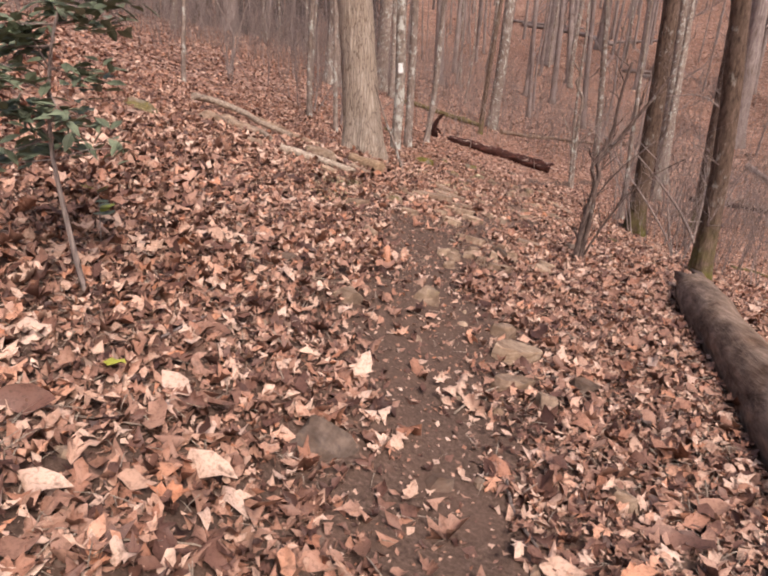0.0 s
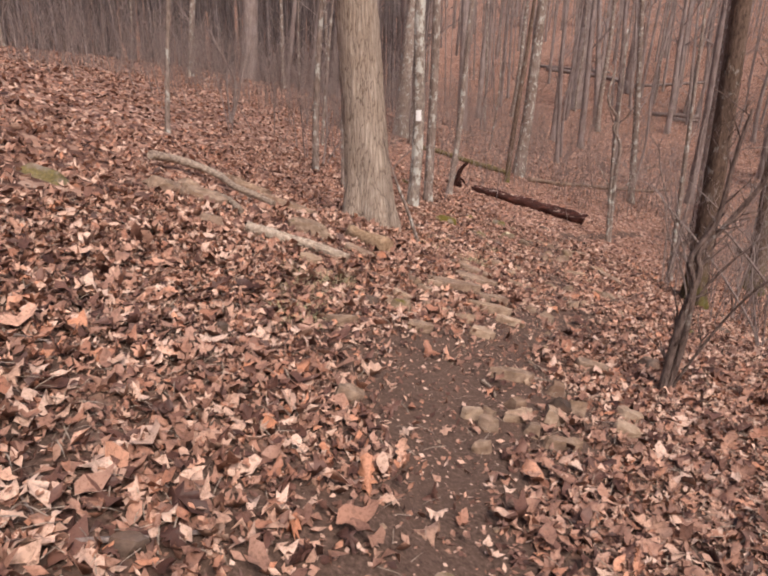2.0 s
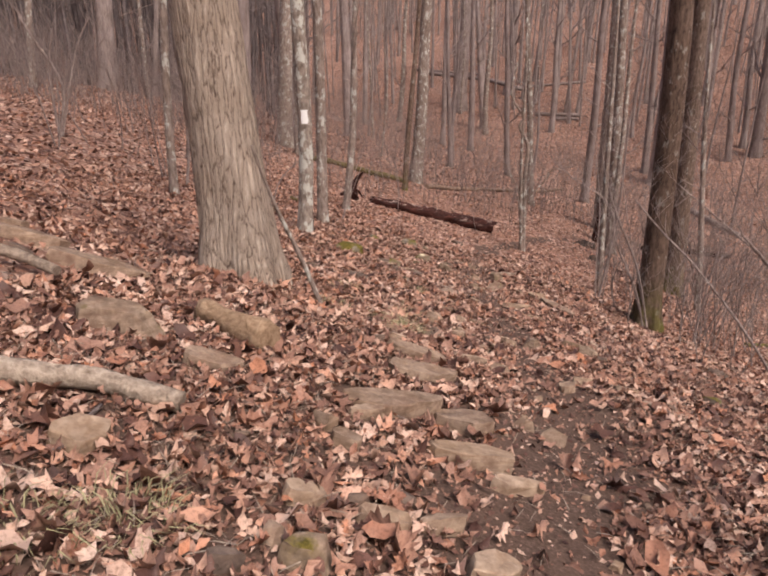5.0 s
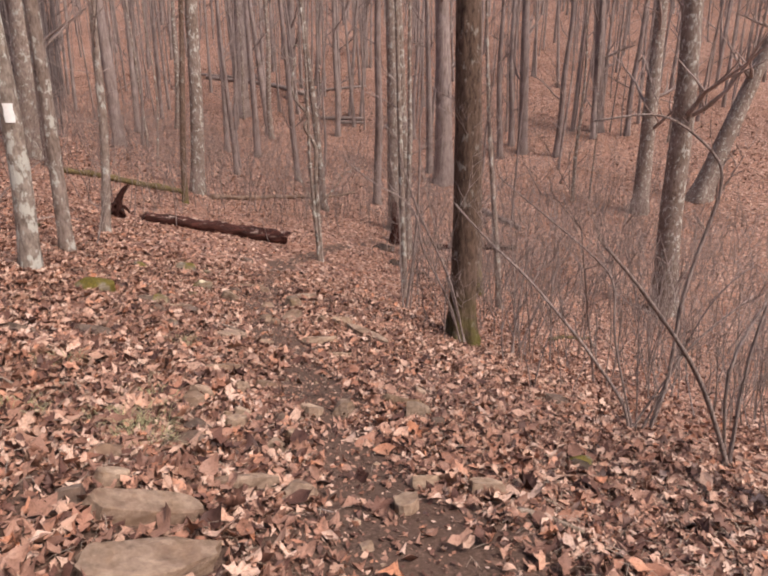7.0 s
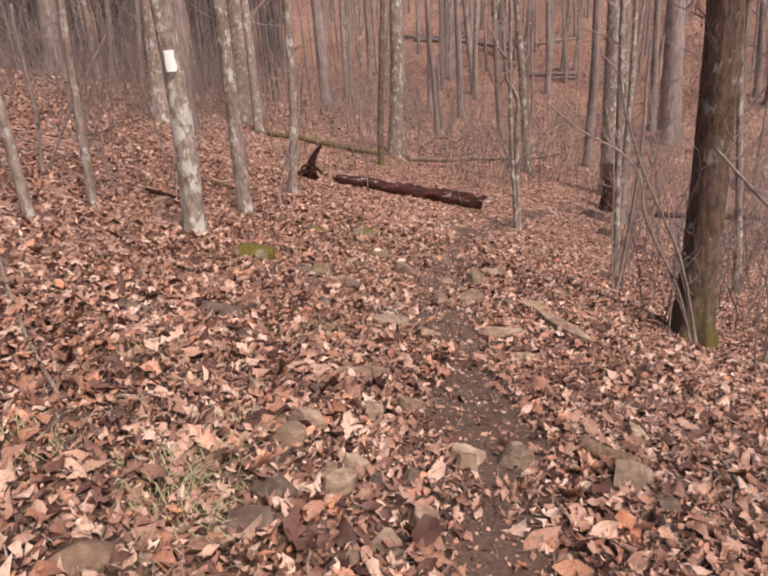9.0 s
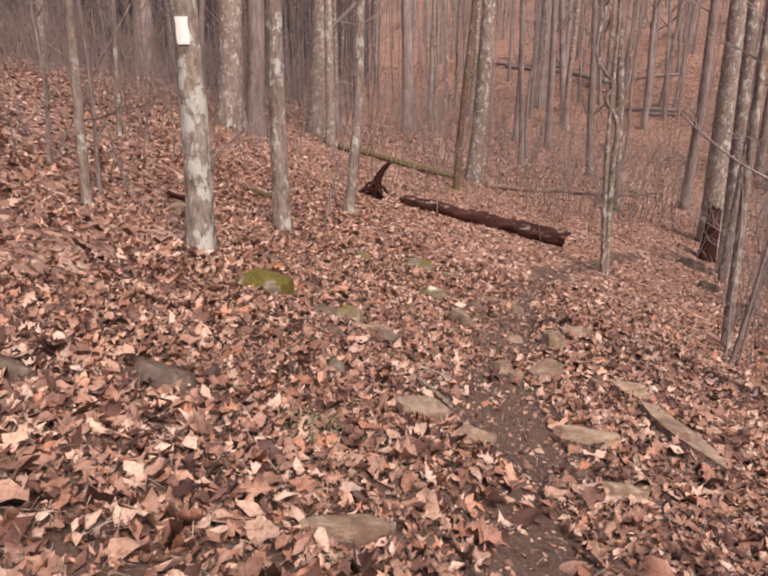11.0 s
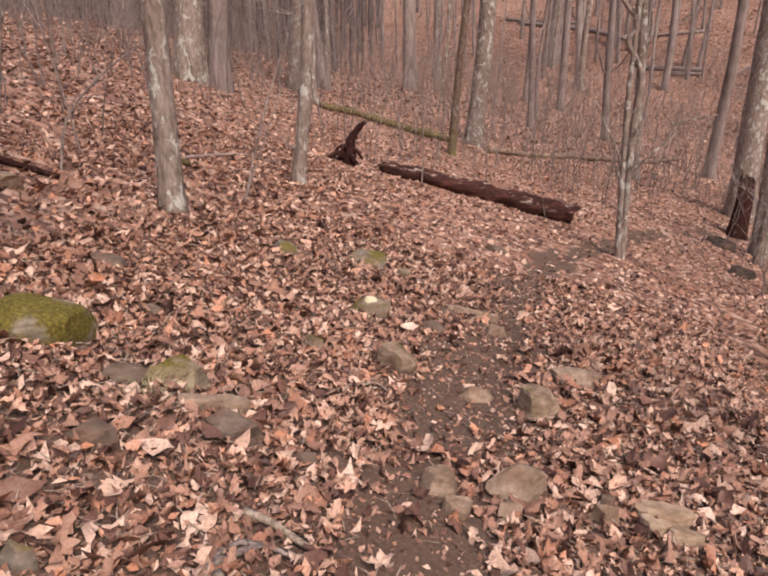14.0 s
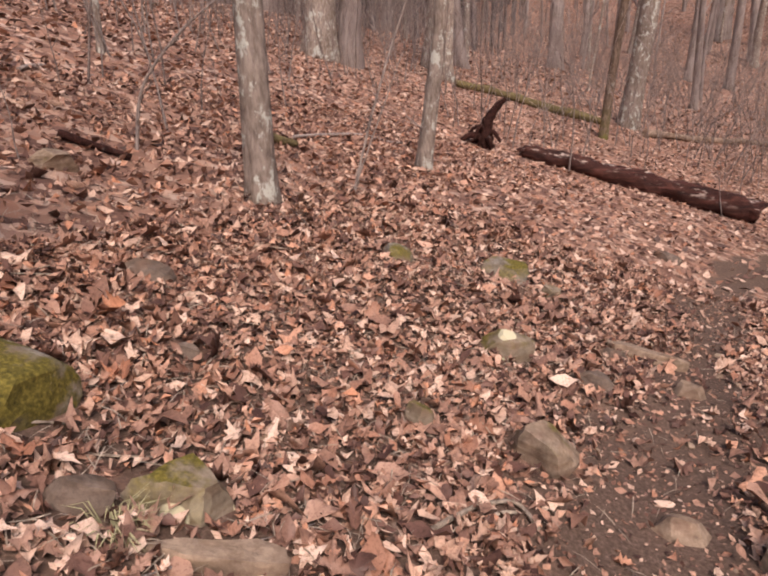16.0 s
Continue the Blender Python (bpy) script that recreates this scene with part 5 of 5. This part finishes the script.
def sprig(x, y):
    ob = thing("seedling", "small seedling with yellow-green leaves", "seedling", (x, y, lz(x, y)))
    r = random.Random(4)
    bm = bmesh.new()
    tube(bm, [(0, 0, -0.03), (0.01, 0, 0.1), (0.03, 0, 0.32)], [0.004, 0.003, 0.002], 4)
    part("stem", bm, M_TWIG, ob)
    for k in range(9):
        bm = bmesh.new()
        a = r.uniform(0, 6.28)
        d = Vector((math.cos(a), math.sin(a), r.uniform(0.0, 0.6))).normalized()
        sd = Vector((-math.sin(a), math.cos(a), 0))
        p = Vector((0.02, 0, r.uniform(0.12, 0.32)))
        v = [bm.verts.new(p + d * 0.085 * u + sd * 0.03 * w) for u, w in ((0, 0), (0.35, 0.9), (0.7, 0.8), (1, 0), (0.7, -0.8), (0.35, -0.9))]
        bm.faces.new(v)
        part("leaf", bm, M_YELLOW if k % 2 else M_GREEN, ob)


sprig(-1.39, 2.93)


def bright_leaf(x, y):
    bm = bmesh.new()
    pts, faces = leaf_shape(OVAL_EDGE, 0.08, 0.11, 0.3, 0.3, 2)
    vs = [bm.verts.new(p) for p in pts]
    for f in faces:
        bm.faces.new([vs[int(i)] for i in f])
    ob = part("leaf", bm, M_YELLOW, ground, "bright yellow fallen leaf")
    ob.location = (x, y, lz(x, y) + 0.065)

# ---- leaf litter ----


def leaf_shape(edge, length, width, curl, fold, seed):
    """A leaf as a fan of triangles round its midrib: edge lists half-widths along the blade."""
    r = random.Random(seed)
    upper = [(u + r.uniform(-0.02, 0.02), w * r.uniform(0.8, 1.15)) for u, w in edge]
    lower = [(u + r.uniform(-0.02, 0.02), -w * r.uniform(0.8, 1.15)) for u, w in edge[::-1]]
    pts = np.array([(0.04, 0, 0), (-0.5, 0.0, 0)] + [(u, w, 0) for u, w in upper] + [(0.5, 0.0, 0)] + [(u, w, 0) for u, w in lower])
    pts[:, 0] *= length
    pts[:, 1] *= width
    x, y = pts[:, 0] / length, pts[:, 1] / width
    pts[:, 2] = length * (curl * x * x * 1.4 + fold * np.abs(y) * 0.9 + 0.12 * np.sin(9 * y + 6 * x + seed) + 0.05 * np.sin(17 * x + seed))
    n = len(pts) - 1
    return pts, np.array([(0, 1 + i, 1 + (i + 1) % n) for i in range(n)])


OAK_EDGE = [(-0.30, 0.07), (-0.20, 0.20), (-0.10, 0.10), (0.02, 0.30), (0.12, 0.14), (0.24, 0.31), (0.31, 0.15), (0.42, 0.17)]
OVAL_EDGE = [(-0.22, 0.17), (0.1, 0.24), (0.36, 0.14)]
CHIP_EDGE = [(0.02, 0.26)]
OAKS = [leaf_shape(OAK_EDGE, 1, w, c, f, s) for s, (c, f, w) in enumerate([(0.8, 0.9, 0.85), (-0.7, 0.9, 0.9), (1.3, -0.8, 0.8), (0.4, 1.4, 0.9), (-1.0, -0.7, 1.0), (0.6, 0.3, 1.0), (0.3, -1.2, 0.85), (-0.4, 0.5, 1.1)])]
OVALS = [leaf_shape(OVAL_EDGE, 1, w, c, f, s) for s, (c, f, w) in enumerate([(0.6, 0.6, 1.0), (-0.6, 0.7, 1.2), (1.1, 1.1, 1.1), (0.1, -0.5, 1.0)])]
CHIPS = [leaf_shape(CHIP_EDGE, 1, w, c, f, s) for s, (c, f, w) in enumerate([(0.9, 1.2, 0.8), (-0.9, 1.0, 0.7), (1.4, -1.3, 0.9), (0.4, 1.5, 1.0), (-0.5, -1.2, 0.6)])]
STRAWS = [(np.array([(-0.5, -0.02, 0), (-0.5, 0.02, 0), (0.05, 0.03, 0.08), (0.05, -0.01, 0.08), (0.5, 0.0, 0.0)]), np.array([(0, 2, 1), (0, 3, 2), (3, 4, 2)]))]


def turns(n, rng, tilt):
    """Random turns: round the upright, then leaning by about tilt radians."""
    a, b, c = rng.uniform(0, 6.283, n), rng.normal(0, tilt, n), rng.normal(0, tilt, n)
    ca, sa, cb, sb, cc, sc = np.cos(a), np.sin(a), np.cos(b), np.sin(b), np.cos(c), np.sin(c)
    z = np.zeros(n)
    o = np.ones(n)
    ra = np.stack([ca, -sa, z, sa, ca, z, z, z, o], -1).reshape(n, 3, 3)
    rb = np.stack([o, z, z, z, cb, -sb, z, sb, cb], -1).reshape(n, 3, 3)
    rc = np.stack([cc, z, sc, z, o, z, -sc, z, cc], -1).reshape(n, 3, 3)
    return rb @ rc @ ra


def scatter(name, label, shapes, x, y, size, tilt, lift, rng, material=M_LEAF, category="leaf litter", smooth=False):
    vs, fs, base = [], [], 0
    pick = rng.integers(0, len(shapes), len(x))
    for k, (pts, faces) in enumerate(shapes):
        m = np.nonzero(pick == k)[0]
        R = turns(len(m), rng, tilt) * size[m][:, None, None]
        v = np.einsum("nij,kj->nki", R, pts)
        v[:, :, 0] += x[m][:, None]
        v[:, :, 1] += y[m][:, None]
        v[:, :, 2] += (land(x[m], y[m]) + lift[m])[:, None]
        f = faces[None] + (np.arange(len(m)) * len(pts))[:, None, None] + base
        base += len(m) * len(pts)
        vs.append(v.reshape(-1, 3)), fs.append(f.reshape(-1, 3))
    ob = new(name, mesh_from(name, np.concatenate(vs), np.concatenate(fs), material, smooth))
    return tagged(ob, label, category, kind="stuff")


rng = np.random.default_rng(7)


def spread(n, x0, x1, y0, y1, keep):
    x, y = rng.uniform(x0, x1, n), rng.uniform(y0, y1, n)
    m = keep(x, y) > rng.uniform(0, 1, n)
    return x[m], y[m]


def off_stones(x, y):
    """1 off the stones, little on them."""
    keep = np.ones(len(x))
    for sx, sy, wx, wy, turn in STONES:
        c, s = math.cos(radians(turn)), math.sin(radians(turn))
        u, v = (x - sx) * c + (y - sy) * s, (y - sy) * c - (x - sx) * s
        keep[(u / (0.54 * wx)) ** 2 + (v / (0.54 * wy)) ** 2 < 1] = 0.025
    return keep


def near_keep(x, y):
    g = trail_gap(x, y) + 0.06 * np.sin(3.1 * y) + 0.06 * np.sin(5.3 * x + 2.0 * y)
    w = bare_width(x, y)
    patch = 0.5 + 0.5 * np.sin(1.7 * x + 0.6 * y) * np.sin(1.1 * y - 0.8 * x)
    cover = 0.82 + 0.18 * patch
    return np.where(g < 3.1, np.where(g < 2 * w, 0.05 + (cover - 0.05) * np.clip((g - 0.45 * w) / (1.4 * w), 0, 1) ** 1.3, cover), 0) * off_stones(x, y)


QUADS = [(np.array([(-0.5, 0, 0.1), (0, -0.3, 0), (0.5, 0, 0.12), (0, 0.32, 0.05)]), np.array([(0, 1, 2), (0, 2, 3)])),
         (np.array([(-0.5, 0, -0.1), (0, -0.36, 0.1), (0.5, 0.1, 0), (-0.1, 0.3, 0.0)]), np.array([(0, 1, 2), (0, 2, 3)]))]
x, y = spread(80000, -3.4, 7.0, 0.3, 20.5, near_keep)
scatter("leaf_litter", "curled dry oak leaves, tan, pink-brown and russet, covering the ground", OAKS + OVALS, x, y,
        np.clip(rng.lognormal(math.log(0.080), 0.40, len(x)), 0.04, 0.19), 0.30, rng.uniform(0.010, 0.045, len(x)), rng, smooth=True)
x, y = spread(290000, -3.4, 7.0, 0.3, 20.5, near_keep)
scatter("leaf_litter", "crumpled and broken brown leaves heaped on the ground", CHIPS, x, y,
        np.clip(rng.lognormal(math.log(0.043), 0.40, len(x)), 0.012, 0.085), 0.5, rng.uniform(0.002, 0.035, len(x)), rng)
x, y = spread(120000, -3.0, 6.5, 0.3, 21, lambda x, y: np.where(trail_gap(x, y) < 3.0, 0.95 - 0.3 * np.clip(trail_gap(x, y) / 2.0, 0, 1), 0) * off_stones(x, y))
scatter_straw = spread(55000, -3.6, 6.5, 0.3, 20, lambda x, y: np.where(trail_gap(x, y) < 3.5, 0.9 * np.clip(trail_gap(x, y) - 0.2, 0.15, 1), 0) * off_stones(x, y))
scatter("dry_straw", "thin dry stalks and needles lying on the leaves", STRAWS, *scatter_straw, rng.uniform(0.03, 0.13, len(scatter_straw[0])), 0.22,
        rng.uniform(0.012, 0.05, len(scatter_straw[0])), rng, M_DEAD, "straw")
scatter("leaf_crumbs", "broken brown leaf fragments trodden into the soil", QUADS, x, y, np.clip(rng.lognormal(math.log(0.020), 0.5, len(x)), 0.007, 0.06), 0.35, rng.uniform(0.001, 0.010, len(x)), rng)
x, y = spread(125000, -6.5, 11, 0.5, 25, lambda x, y: np.where((trail_gap(x, y) > 2.9) & (trail_gap(x, y) < 6.2), 1.0, 0) * off_stones(x, y))
scatter("leaf_litter", "dry oak leaves on the banks beside the trail", CHIPS + OVALS[:1], x, y, np.clip(rng.lognormal(math.log(0.066), 0.35, len(x)), 0.03, 0.14), 0.5, rng.uniform(0.0, 0.035, len(x)), rng)
x, y = spread(150000, -14, 22, -1, 38, lambda x, y: np.where(trail_gap(x, y) > np.where((y < 25) & (x > -6.5) & (x < 11), 5.8, 2.9), 1.0, np.where(y > 20.0, np.clip(trail_gap(x, y) + 0.05, 0.3, 1), 0)))
scatter("leaf_litter", "dry brown oak leaves over the hillside farther off", QUADS, x, y, rng.uniform(0.05, 0.14, len(x)), 0.42, rng.uniform(0.0, 0.03, len(x)), rng)
x, y = spread(110000, -40, 60, 30, 95, lambda x, y: np.where((y > 38) | (x > 22) | (x < -14), 1.0, 0))
scatter("leaf_litter", "dry brown leaves over the far slope of the hollow", QUADS, x, y, rng.uniform(0.12, 0.26, len(x)), 0.4, rng.uniform(0.0, 0.04, len(x)), rng)


bright_leaf(-0.91, 1.89)

# ---- single large leaves on and beside the trail ----
LEAF_MESHES = []
for pts, faces in OAKS:
    LEAF_MESHES.append(mesh_from("fallen_leaf", pts, faces, M_LEAF_ONE, True))
r = random.Random(90)
made = 0
while made < 290:
    px, py = r.uniform(-1.8, 4.8), r.uniform(1.0, 18)
    g = float(trail_gap(px, py))
    if g > 1.9:
        continue
    k = r.uniform(0.09, 0.17)
    ob = new("leaf", LEAF_MESHES[made % len(LEAF_MESHES)])
    ob.matrix_world = Matrix.Translation((px, py, lz(px, py) + 0.012 + 0.03 * min(g, 1))) @ pose(0, 0, 0, r.gauss(0, 14), r.gauss(0, 14), r.uniform(0, 360)) @ Matrix.Diagonal((k, k, k, 1))
    ob.parent = ground
    made += 1
